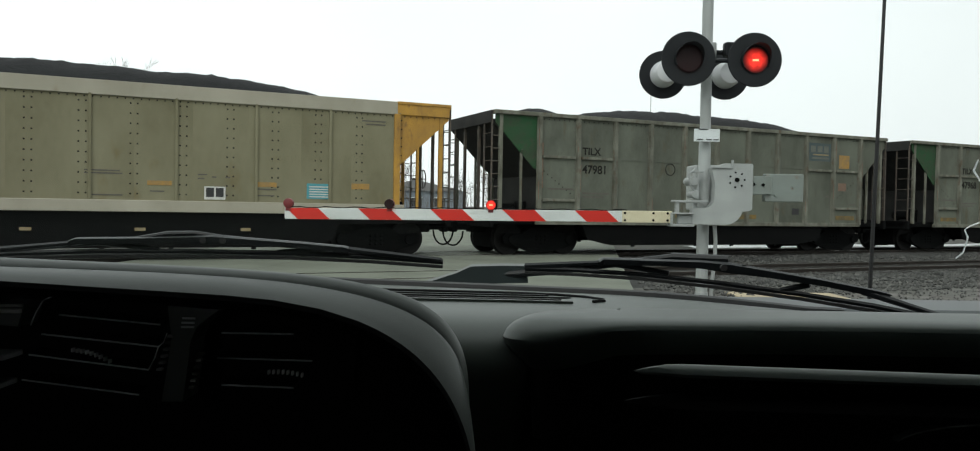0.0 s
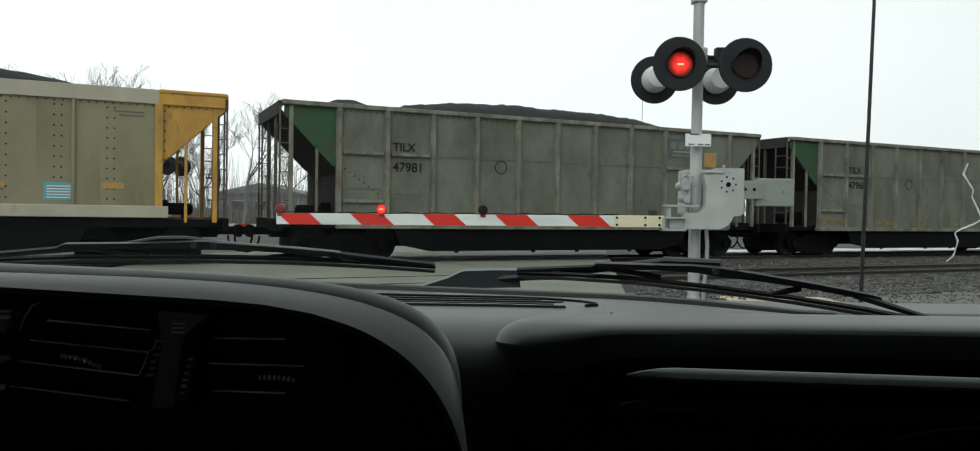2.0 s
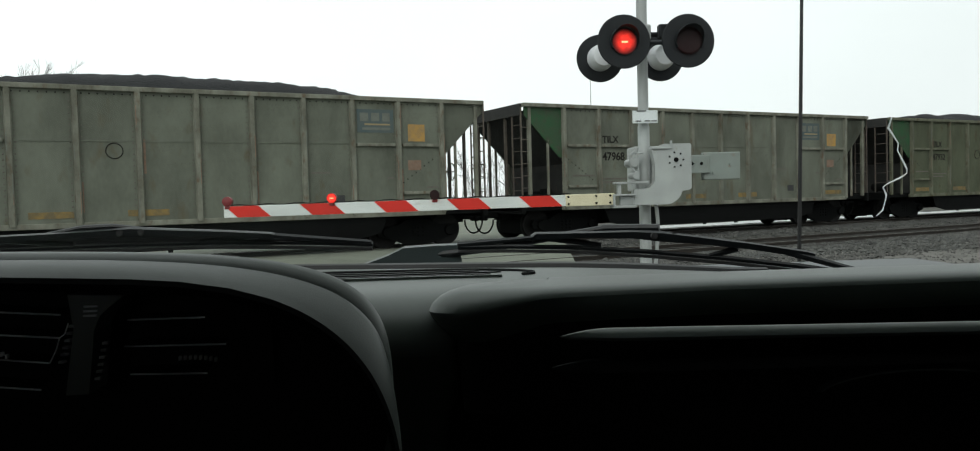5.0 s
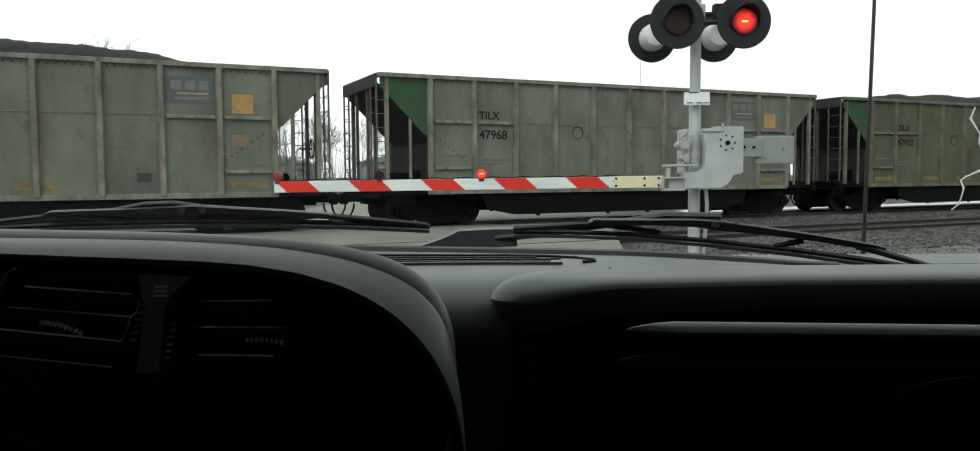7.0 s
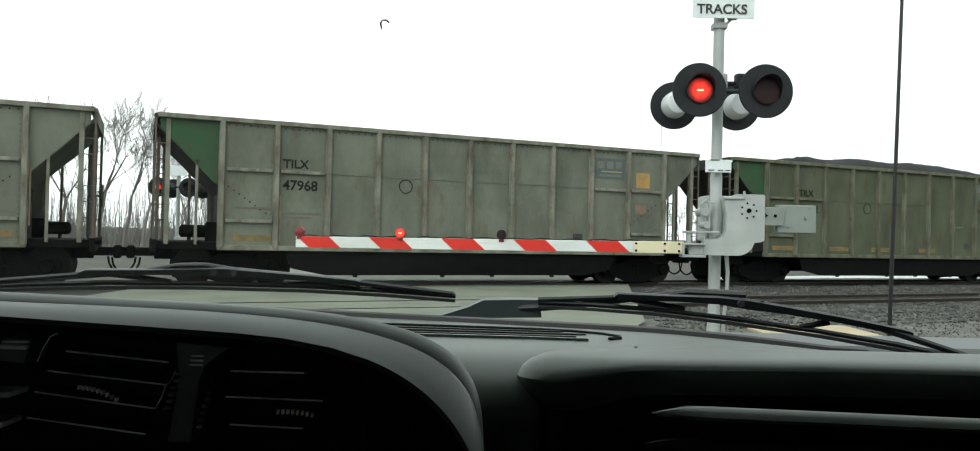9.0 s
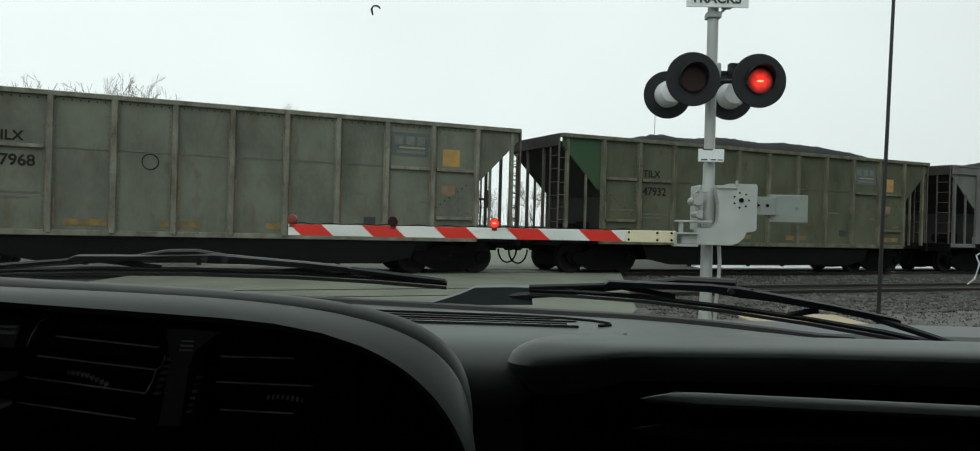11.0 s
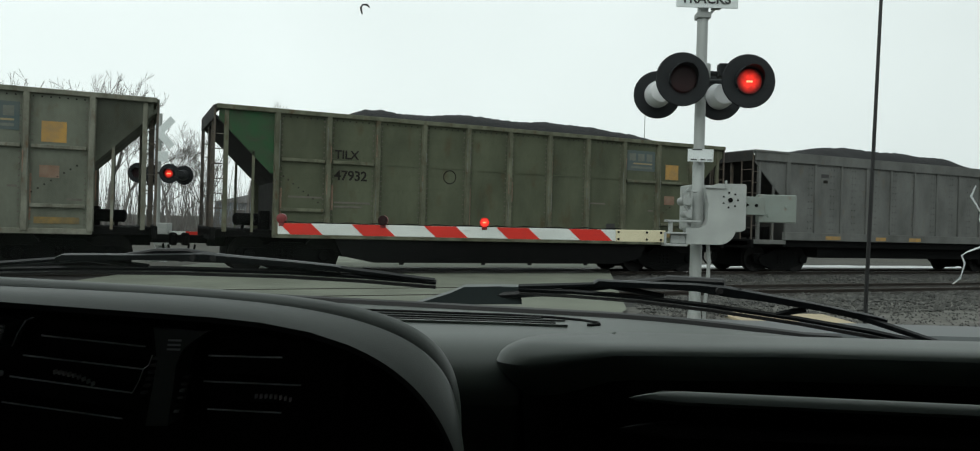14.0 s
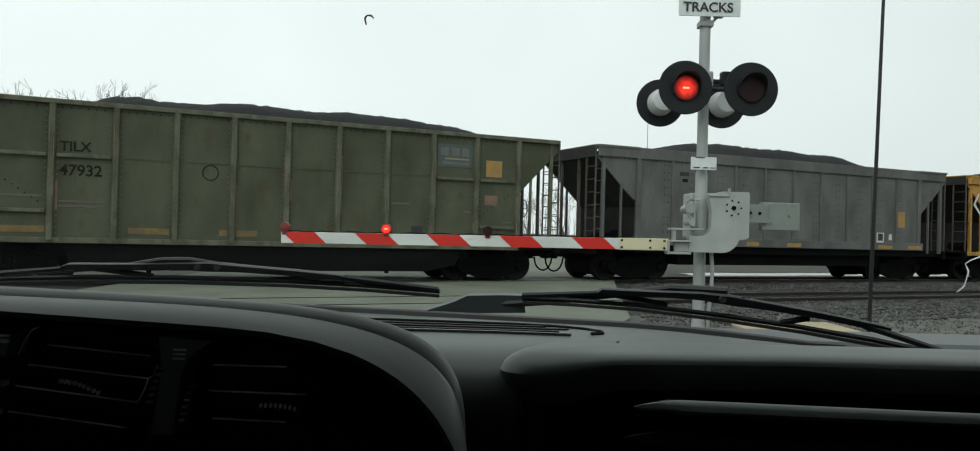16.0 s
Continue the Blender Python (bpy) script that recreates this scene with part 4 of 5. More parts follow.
j_outline = [(2.50, 1.93), (2.66, 1.985), (2.95, 1.985), (2.965, 1.965), (2.965, 1.47), (2.93, 1.45), (2.86, 1.44)] + arc(2.66, 1.49, 0.2, -10, -90, 8) + [(2.30, 1.29), (2.29, 1.30), (2.29, 1.47)] + arc(2.42, 1.59, 0.115, -90, 0, 7)[0:] + [(2.54, 1.75)]
part("arm_casting", Shape().prism(j_outline, 8.86, 8.99), "alu_cast", gate, "grey J-shaped arm casting")
part("mechanism_box", Shape().box(2.38, 2.75, 9.17, 9.55, 1.45, 1.98, 0.02), "alu_cast", gate)
part("mechanism_post", Shape().box(2.35, 2.375, 8.93, 8.96, 1.57, 1.9, 0.006).box(2.29, 2.43, 8.95, 9.0, 1.88, 1.9, 0.006).box(2.32, 2.36, 8.93, 8.97, 1.58, 1.68, 0.008), "galvanised", gate, "grey hinge post")
bolts = Shape()
for i in range(7):
    a = 2 * math.pi * i / 7
    bolts.tube((2.785 + 0.085 * math.cos(a), 8.862, 1.80 + 0.085 * math.sin(a)), (2.785 + 0.085 * math.cos(a), 8.852, 1.80 + 0.085 * math.sin(a)), 0.011, n=8)
bolts.tube((2.785, 8.862, 1.80), (2.785, 8.845, 1.80), 0.026, n=12)
part("bolt_ring", bolts, "black_iron", gate)
part("top_lever", Shape().box(2.5, 2.72, 8.84, 8.9, 1.925, 1.945, 0.005).box(2.72, 2.74, 8.84, 8.88, 1.93, 2.02, 0.004), "galvanised", gate)
part("root_bracket", Shape().box(2.03, 2.30, 8.80, 8.95, 1.262, 1.29, 0.006).box(2.03, 2.30, 8.80, 8.95, 1.40, 1.42, 0.006).box(2.03, 2.06, 8.80, 8.95, 1.27, 1.41, 0.006).box(2.12, 2.29, 8.86, 8.9, 1.29, 1.40, 0.01), "galvanised", gate, "galvanised arm clamp")
part("lock_plate", Shape().box(2.07, 2.46, 8.84, 8.99, 1.535, 1.56, 0.005).box(2.1, 2.14, 8.86, 8.92, 1.42, 1.54), "galvanised", gate)
part("weight_box", Shape().box(2.97, 3.20, 8.915, 8.95, 1.64, 1.85, 0.008), "weight_paint", gate, "pale counterweight box")
part("weight_mark", Shape().prism([(2.98, 1.73), (3.02, 1.75), (2.98, 1.78), (2.99, 1.755)], 8.907, 8.913).tube((3.10, 8.915, 1.75), (3.10, 8.905, 1.75), 0.018, n=10), "black_iron", gate)
part("weight_plates", Shape().box(3.14, 3.58, 8.955, 9.06, 1.56, 1.88, 0.012).tube((3.46, 8.955, 1.74), (3.46, 8.94, 1.74), 0.018, n=8).tube((3.26, 8.955, 1.64), (3.26, 8.94, 1.64), 0.018, n=8), "weight_paint", gate, "rusty pale counterweight plates")
part("pivot_shaft", Shape().tube((2.31, 8.9, 1.78), (2.31, 9.2, 1.78), 0.05, n=14).tube((2.33, 8.9, 1.63), (2.33, 9.15, 1.63), 0.04, n=12).pipe([(2.33, 8.93, 1.92), (2.26, 8.92, 1.86), (2.27, 8.92, 1.74), (2.33, 8.93, 1.66)], [0.012], 6), "galvanised", gate, "small round shaft ends and cable", True)
part("weight_bar", Shape().box(2.9, 3.5, 9.0, 9.04, 1.7, 1.78, 0.004), "galvanised", gate)


def arm_z(x):
    return 1.365 + (x - 1.55) * 0.0078


ARM_Y = 8.82
slope_arm = Matrix.Translation((1.55, ARM_Y, 1.365)) @ Matrix.Rotation(-math.atan(0.0078), 4, "Y")
arm = part("gate_arm", Shape().box(-3.86, -0.06, 0, 0.04, -0.063, 0.063, 0.006), "arm_white", gate, "white reflective arm", at=slope_arm)
part("arm_sleeve", Shape().box(-0.06, 0.5, -0.006, 0.046, -0.068, 0.066, 0.006), "arm_cream", arm, "cream fibreglass sleeve")
for i in range(5):
    x = -3.845 + 0.813 * i
    part("red_stripe", Shape().prism([(x, 0.0625), (x + 0.36, 0.0625), (x + 0.495, -0.0625), (x + 0.135, -0.0625)], -0.003, -0.0005), "arm_red", arm, "red reflective stripe")
sleeve_bolts = Shape()
for x in (-0.03, 0.29, 0.45):
    for z in (-0.04, 0.04):
        sleeve_bolts.tube((x, -0.012, z), (x, -0.005, z), 0.014, n=8)
part("sleeve_bolts", sleeve_bolts, "black_iron", arm)
wire = Shape().pipe([(-3.8 + i * 0.1, 0.02, 0.072 + 0.008 * math.sin(i * 1.9)) for i in range(39)], [0.006], 5)
part("lamp_cable", wire, "black_iron", arm)
for x, side in ((-2.27, None), (-1.13, 0), (0.01, 1)):
    z = arm_z(x) + 0.115
    c = part("arm_lamp", Shape().lathe([(0.04, -0.035), (0.054, -0.03), (0.056, 0.03), (0.04, 0.04)], (x, ARM_Y + 0.02, z), "y", 20).box(x - 0.03, x + 0.03, ARM_Y - 0.005, ARM_Y + 0.045, z - 0.085, z - 0.05, 0.005), "red_case", gate, "small round red arm lamp", True)
    if side is not None:
        p = (x, ARM_Y - 0.03, z)
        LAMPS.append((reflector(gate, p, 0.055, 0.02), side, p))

# The signal and gate across the tracks.
FX, FY = -10.15, 24.5
far = thing("crossing_signal", "distant crossing signal with crossbuck and paired red lamps", "railway signal", "crossing signals")
part("mast", Shape().tube((FX, FY, 0), (FX, FY, 4.6), 0.065, 0.06, 12), "galvanised", far)
part("base", Shape().box(FX - 0.2, FX + 0.2, FY - 0.2, FY + 0.2, 0, 0.3, 0.02), "galvanised", far)
for a in (45, -45):
    part("crossbuck_blade", Shape().box(-0.61, 0.61, -0.008, 0.008, -0.115, 0.115, 0.004), "sign_white", far, "white crossbuck blade", at=pose(FX, FY - 0.09 - 0.01 * (a > 0), 4.0, 0, a, 0))
part("track_sign", Shape().box(FX - 0.3, FX + 0.3, FY - 0.09, FY - 0.075, 3.1, 3.42, 0.004), "sign_white", far)
part("cross_arm", Shape().tube((FX - 0.5, FY - 0.05, 2.75), (FX + 0.5, FY - 0.05, 2.75), 0.03, n=8), "signal_black", far)
for dx in (-0.36, 0.62):
    lamp_unit(far, (FX + dx, FY + 0.4, 2.72), 1, "signal_black")
for dx, side in ((-0.48, 0), (0.48, 1)):
    lamp_unit(far, (FX + dx, FY - 0.4, 2.72), -1)
    p = (FX + dx, FY - 0.43, 2.72)
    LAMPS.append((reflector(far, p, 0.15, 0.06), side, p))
fgate = thing("crossing_gate", "distant lowered red and white striped crossing gate", "crossing gate", "crossing gates")
part("mechanism_box", Shape().box(FX + 0.1, FX + 0.5, FY - 0.5, FY - 0.1, 0.5, 1.2, 0.02).box(FX + 0.2, FX + 0.4, FY - 0.4, FY - 0.2, 0.0, 0.5), "alu_cast", fgate)
farm = part("gate_arm", Shape().box(FX + 0.5, FX + 5.0, FY - 0.34, FY - 0.3, 0.84, 0.96, 0.004), "arm_white", fgate)
for i in range(5):
    x = FX + 1.0 + 0.813 * i
    part("red_stripe", Shape().prism([(x, 0.96), (x + 0.406, 0.96), (x + 0.5, 0.84), (x + 0.094, 0.84)], FY - 0.346, FY - 0.342), "arm_red", farm)


# ---- trees and far buildings ----
def tree_mesh(height, seed, spread):
    """Trunk and bare branching limbs as two shapes."""
    r = random.Random(seed)
    trunk, crown = Shape(), Shape()

    def grow(p, d, length, radius, depth):
        steps = 3
        for _ in range(steps):
            d = (d + Vector((r.uniform(-1, 1), r.uniform(-1, 1), r.uniform(-0.3, 0.7))) * 0.16).normalized()
            q = p + d * length / steps
            (trunk if depth == 0 else crown).tube(p, q, radius, radius * 0.82, 6 if depth < 2 else 3, False)
            radius = max(radius, 0.013)
            p, radius = q, radius * 0.82
            if depth > 0 and depth < 5 and r.random() < 0.6:
                side = (d + Vector((r.uniform(-1, 1), r.uniform(-1, 1), r.uniform(-0.2, 0.7))) * spread).normalized()
                grow(p, side, length * 0.55, radius * 0.6, depth + 1)
        if depth < 5:
            for _ in range(3 if depth < 2 else 2):
                side = (d + Vector((r.uniform(-1, 1), r.uniform(-1, 1), r.uniform(-0.1, 0.5))) * spread).normalized()
                grow(p, side, length * r.uniform(0.55, 0.8), radius * 0.7, depth + 1)

    grow(Vector((0, 0, 0)), Vector((0, 0, 1)), height * 0.32, height * 0.016, 0)
    k = height / max(p[2] for p in crown.v)
    for s in (trunk, crown):
        s.v = [(x * k, y * k, z * k) for x, y, z in s.v]
    return trunk, crown


TREES = []
for h, seed, spread in ((10.8, 2, 0.75), (10.6, 5, 0.6), (10.2, 9, 0.9)):
    t = thing("bare_tree", "leafless grey-brown tree standing behind the tracks", "tree", "bare trees behind the tracks")
    a, b = tree_mesh(h, seed, spread)
    part("trunk", a, "bark", t)
    part("crown", b, "bark", t, "bare twigs and limbs")
    TREES.append(t)
rt = random.Random(31)
spots = [(-26.1, 50, 0, 1.08), (-24.4, 50.5, 1, 1.06), (-30.6, 50, 2, 1.0), (-28.8, 51, 1, 0.95), (-33, 49, 0, 0.92), (-36, 52, 1, 0.97), (-39.5, 50, 2, 1.0), (-22.5, 49, 2, 0.78), (-20.2, 51, 0, 0.72), (-17.3, 49, 1, 0.74), (-15.2, 50, 0, 0.85), (-13, 51, 2, 0.66), (-10.5, 50, 1, 0.6), (-8, 52, 0, 0.56)]
spots += [(-27.5 + 2.9 * i + rt.uniform(-1, 1), 57 + rt.uniform(-3, 5), rt.randrange(3), rt.uniform(0.5, 0.75)) for i in range(8)]
spots += [(-5 + 2.6 * i, 54 + rt.uniform(-4, 8), rt.randrange(3), rt.uniform(0.38, 0.5)) for i in range(24)]
for i, (x, y, k, s) in enumerate(spots):
    m = Matrix.Translation((x, y, -0.05)) @ Matrix.Rotation(rt.uniform(0, 6.28), 4, "Z") @ Matrix.Scale(s, 4)
    if i < 3:
        TREES[i].matrix_basis = Matrix.Translation((x, y, -0.05))
    else:
        copy_thing(TREES[k], m)

brush, rb = Shape(), random.Random(8)
for _ in range(3000):
    x, y = rb.uniform(-70, 60), rb.uniform(48, 72)
    h = rb.uniform(0.8, 4.2)
    brush.tube((x, y, 0), (x + rb.uniform(-0.6, 0.6), y + rb.uniform(-0.4, 0.4), h), 0.022, 0.006, 3, False)
for _ in range(1300):
    x, y = rb.uniform(-64, -12), rb.uniform(54, 74)
    h = rb.uniform(2.0, 6.0)
    brush.tube((x, y, 0), (x + rb.uniform(-0.8, 0.8), y + rb.uniform(-0.4, 0.4), h), 0.032, 0.008, 3, False)
tagged(part("brush", brush, "bark"), "thin leafless brush along the far side", "brush", kind="stuff")


def shed(x, y, w, d, h, label):
    b = thing("metal_shed", label, "building", at=pose(x, y, 0))
    part("wall", Shape().box(0, w, 0, d, 0, h), "shed_wall", b)
    part("roof", Shape().prism([(-0.3, h), (w + 0.3, h), (w / 2, h + w * 0.12)], -0.3, d + 0.3), "shed_roof", b)
    for i in range(3):
        win = part("window", Shape().box(w * (0.2 + 0.25 * i), w * (0.32 + 0.25 * i), -0.03, 0.02, h * 0.45, h * 0.75), "black_decal", b)
        part("window_frame", Shape().box(w * (0.2 + 0.25 * i) - 0.06, w * (0.32 + 0.25 * i) + 0.06, -0.025, 0.0, h * 0.75, h * 0.75 + 0.08), "sign_white", win)


shed(-26, 76, 9, 8, 2.8, "low grey-blue metal shed beyond the trees")
shed(-13, 84, 10, 8, 3.0, "low grey-blue metal shed beyond the brush")
mast2 = thing("radio_mast", "thin distant radio mast", "mast", at=pose(36, 178, 0))
part("mast_pole", Shape().tube((0, 0, 0), (0, 0, 31), 0.14, 0.06, 6), "galvanised", mast2)


# ---- the car that the camera sits in ----
auto = thing("car", "dark dashboard, windscreen, wipers and aerial of a parked car", "car")


def hood_curve(xc, a, b, n, tilt, zc, y, count=46, x_start=-0.75):
    """A flat-topped arch that turns down at its right end."""
    pts = []
    for i in range(count + 1):
        s = i / count
        if s < 0.45:
            x = x_start + (xc + 0.55 * a - x_start) * s / 0.45
            q = abs(max(0.0, x - xc) / a)
            pts.append((x, y, zc + tilt * (x - xc) + b * max(0.0, 1 - q ** n) ** (1 / n)))
        else:
            q0 = 0.55
            th0 = math.acos(min(1.0, q0 ** (n / 2)))
            th = th0 * (1 - (s - 0.45) / 0.55)
            q = math.cos(th) ** (2 / n)
            pts.append((xc + a * q, y, zc + tilt * a * q + b * math.sin(th) ** (2 / n)))
    return pts


def drop(line, z):
    return line + [(line[-1][0] - 0.03, line[-1][1], z + 0.08), (line[-1][0] - 0.08, line[-1][1], z)]

def blend(p, q, k, puff=0.0):
    """A curve between two others, swollen outwards by puff."""
    m = [u + (v - u) * k for u, v in zip(p, q)]
    m[1], m[2] = m[1] + puff * 0.6, m[2] + puff
    return m


# Reach, height and sweep of the hood's outer rim, the groove inside it, and its lower lip: (xc, a, b, n, tilt, zc, y).
RIM = [-0.3012, 0.2880, 0.1358, 5.11, -0.0326, 1.2688, 0.572]
GROOVE = [-0.3513, 0.3368, 0.1180, 4.17, -0.0171, 1.2833, 0.557]
LIP = [-0.1980, 0.1936, 0.1685, 2.92, -0.0459, 1.2194, 0.530]
skirt = RIM[:5] + [RIM[5] - 0.012, 0.625]
hood_rows = [blend(skirt, skirt, 0, -0.02), blend(RIM, RIM, 0, -0.0035)[:6] + [0.579], RIM, blend(RIM, GROOVE, 0.3, 0.0026), blend(RIM, GROOVE, 0.65, 0.0024), blend(RIM, GROOVE, 0.9, 0.0004),
             blend(GROOVE, GROOVE, 0, -0.0012), blend(GROOVE, LIP, 0.07, 0.0012), blend(GROOVE, LIP, 0.2, 0.0026), blend(GROOVE, LIP, 0.4, 0.0036), blend(GROOVE, LIP, 0.6, 0.0038), blend(GROOVE, LIP, 0.8, 0.0026), blend(GROOVE, LIP, 0.93, 0.001), LIP]
lip_rows = [LIP, blend(LIP, LIP, 0, -0.0035)[:6] + [0.5285], blend(LIP, LIP, 0, -0.009)[:6] + [0.533], blend(LIP, LIP, 0, -0.012)[:6] + [0.60]]
part("instrument_hood", Shape().rows([drop(hood_curve(*r), 1.05) for r in hood_rows]), "dash", auto, "grained dark hood over the centre vents", True)
# The lip is blackened to stand for the shade under the hood.
part("hood_lip", Shape().rows([drop(hood_curve(*r), 1.05) for r in lip_rows]), "dash_dark", auto, "hood lip coloured black for its shade", True)
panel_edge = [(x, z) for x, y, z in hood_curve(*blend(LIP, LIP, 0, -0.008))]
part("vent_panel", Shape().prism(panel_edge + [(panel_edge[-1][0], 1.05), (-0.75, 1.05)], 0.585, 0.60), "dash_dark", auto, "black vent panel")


# Dash top: it rolls down towards the seats in front, and its far edge curves along the windscreen.
def front_y(x):
    return max(0.745, min(1.0, 0.925 - 0.25 * x - 2.85 * max(0.0, x - 0.13) ** 2))


def inset(x):
    k = min(1.0, max(0.0, (x - 0.02) / 0.06))
    return 0.07 * k * k * (3 - 2 * k)


xs = [-0.8 + 0.05 * i for i in range(15)] + [-0.09 + 0.015 * i for i in range(16)] + [0.16 + 0.03 * i for i in range(23)]
part("dash_front", Shape().rows([[(x, y + inset(x) * 0.7, z) for x in xs] for y, z in ((0.74, 1.05), (0.705, 1.22), (0.682, 1.28), (0.674, 1.300))]), "dash", auto, "dark dash front", True)
top_lines = [[(x, y + inset(x) * k * 0.7, z) for x in xs] for y, z, k in ((0.674, 1.300, 1), (0.672, 1.311, 1), (0.6735, 1.322, 1), (0.679, 1.332, 0.9), (0.689, 1.341, 0.75), (0.703, 1.347, 0.5), (0.72, 1.3505, 0.3), (0.74, 1.352, 0.1))]
for s in (0.12, 0.3, 0.5, 0.7, 0.88, 1.0):
    top_lines.append([(x, 0.74 + (front_y(x) - 0.74) * s, 1.352 + 0.003 * math.sin(3 * s)) for x in xs])
part("dash_top", Shape().rows(top_lines + [[(x, front_y(x) + 0.004, 1.25) for x in xs]]), "dash", auto, "grained dash top", True)
seal_xs = [x for x in xs if x < 0.36]
part("screen_seal", Shape().rows([[(x, front_y(x) + d, z) for x in seal_xs] for d, z in ((-0.003, 1.351), (0.0, 1.3570), (0.007, 1.3585), (0.014, 1.3575), (0.018, 1.27))]), "rubber", auto, "black windscreen seal", True)

# Defroster outlet: raised dark strips stand for the shade in its slots and groove.
grille = part("defroster_grille", Shape().pipe([(-0.32, 0.880, 1.3557), (-0.1, 0.870, 1.3557), (0.03, 0.860, 1.3557), (0.075, 0.849, 1.3557), (0.105, 0.832, 1.3557), (0.120, 0.812, 1.3557), (0.119, 0.800, 1.3557), (0.106, 0.792, 1.3557)], [0.0016], 6), "dash_dark", auto, "raised dark line for the shade in the rounded defroster groove")
for y, x1 in ((0.802, 0.07), (0.822, 0.082), (0.842, 0.06)):
    part("louvre_slot", Shape().prism([(-0.32, y + 0.012), (x1, y - 0.002), (x1 + 0.005, y + 0.001), (x1, y + 0.004), (-0.32, y + 0.021)], 1.353, 1.3562, axis="z"), "dash_dark", grille)
part("grille_sill", Shape().prism([(-0.30, 0.793), (0.02, 0.788), (0.085, 0.783), (0.085, 0.787), (0.02, 0.793), (-0.30, 0.799)], 1.353, 1.3565, axis="z"), "dash", grille)

# Passenger pad: a cushion with a rounded end towards the middle of the car.
pad_plan = [(0.10 + 0.087 * math.cos(radians(a)), 0.672 + 0.073 * math.sin(radians(a))) for a in range(80, 181, 10)]
pad_plan += [(0.06 + 0.047 * math.cos(radians(a)), 0.672 + 0.026 * math.sin(radians(a))) for a in range(195, 271, 15)]
pad_plan += [(x, 0.646 + 0.019 * min(1.0, (x - 0.06) / 0.2)) for x in (0.075, 0.09, 0.105, 0.125, 0.16, 0.2, 0.26, 0.35, 0.45, 0.6, 0.8)]
PAD_TIGHT = ((0.02, 1.325), (0.008, 1.338), (0.002, 1.345), (0, 1.349), (0.001, 1.352), (0.004, 1.3545), (0.010, 1.3563), (0.02, 1.3572))
PAD_SOFT = ((0.024, 1.312), (0.009, 1.326), (0.002, 1.334), (0, 1.339), (0.003, 1.345), (0.009, 1.350), (0.018, 1.354), (0.03, 1.3567))
pad_lines = []
for x, y in pad_plan:
    inner = Vector((max(x, 0.12), 0.712))
    way = (inner - Vector((x, y)))
    way.normalize()
    soft_end = min(1.0, max(0.0, (0.11 - x) / 0.07))
    line = [(x + way.x * 0.03, y + way.y * 0.03, 1.25)]
    for (d0, z0), (d1, z1) in zip(PAD_TIGHT, PAD_SOFT):
        d, z = d0 + (d1 - d0) * soft_end, z0 + (z1 - z0) * soft_end
        line.append((x + way.x * d, y + way.y * d, z))
    line += [(inner.x, inner.y, 1.3578), (inner.x, 0.735 if x > 0.12 else 0.712, 1.3574), (inner.x, 0.775 if x > 0.12 else 0.712, 1.350)]
    pad_lines.append(line)
part("passenger_pad", Shape().rows([p[1:] for p in pad_lines]), "dash", auto, "rounded grained passenger pad", True)
# Same pad, coloured black below its roll in place of shade.
part("pad_underside", Shape().rows([p[:2] for p in pad_lines]), "dash_dark", auto, "pad underside, its shade put into the colour", True)
# Black here is the shade below the pad, put into the colour.
part("lower_dash", Shape().box(0.03, 0.8, 0.70, 0.73, 1.0, 1.335), "dash_dark", auto, "lower dash blackened as the shade below the pad")


def ledge_shape(x0, z0, fall, tall, y0):
    """A rounded shelf edge that tapers out at its inner end."""
    lines = []
    for d, k in ((0.03, -0.8), (0.014, -0.25), (0.008, 0.0), (0.004, -0.08), (0.0015, -0.35), (0.0, -0.65), (0.002, -0.92), (0.01, -1.0), (0.06, -1.0)):
        lines.append([(x, y0 + d * min(1.0, (x - x0) / 0.04), z0 - fall * (x - x0) + tall * k * min(1.0, (x - x0) / 0.04) ** 0.5 - 0.005 * max(0.0, 1 - (x - x0) / 0.04) ** 2) for x in [x0 + 0.008 * i for i in range(6)] + [x0 + 0.06 + 0.08 * i for i in range(9)]])
    return Shape().rows(lines)


part("grab_ledge", ledge_shape(0.112, 1.3310, 0.0195, 0.0105, 0.600), "dash", auto, "rounded ledge below the pad", True)
# Second ledge in the black colour that stands for shade lower down.
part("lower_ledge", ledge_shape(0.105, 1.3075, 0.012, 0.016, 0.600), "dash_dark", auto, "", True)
part("glove_box_edge", Shape().rows([[(0.40 + 0.085 * math.sin(a), 0.6 + d, 1.27 + 0.019 * math.cos(a) + k) for a in [radians(-75 + 10 * i) for i in range(14)]] for d, k in ((0.01, 0.0), (0.0, 0.0003), (0.0, -0.0009), (0.01, -0.0015))]), "dash", auto)

# Vents under the hood: thin slats with a pale painted highlight, a divider with thumb wheels, and a rocker switch.
VENT_Y = 0.56


def slat(a, b, owner):
    """One slat between two points (x, z) of the vent's face."""
    (x0, z0), (x1, z1) = a, b
    s = Shape().add([(x, y, z + dz) for x, z in (a, b) for y, dz in ((VENT_Y, -0.001), (VENT_Y + 0.001, 0.0004), (VENT_Y + 0.022, 0.003), (VENT_Y + 0.022, 0.001))], [(0, 1, 5, 4), (1, 2, 6, 5), (2, 3, 7, 6), (3, 0, 4, 7), (0, 3, 2, 1), (4, 5, 6, 7)])
    ob = part("slat", s, "dash_dark", owner)
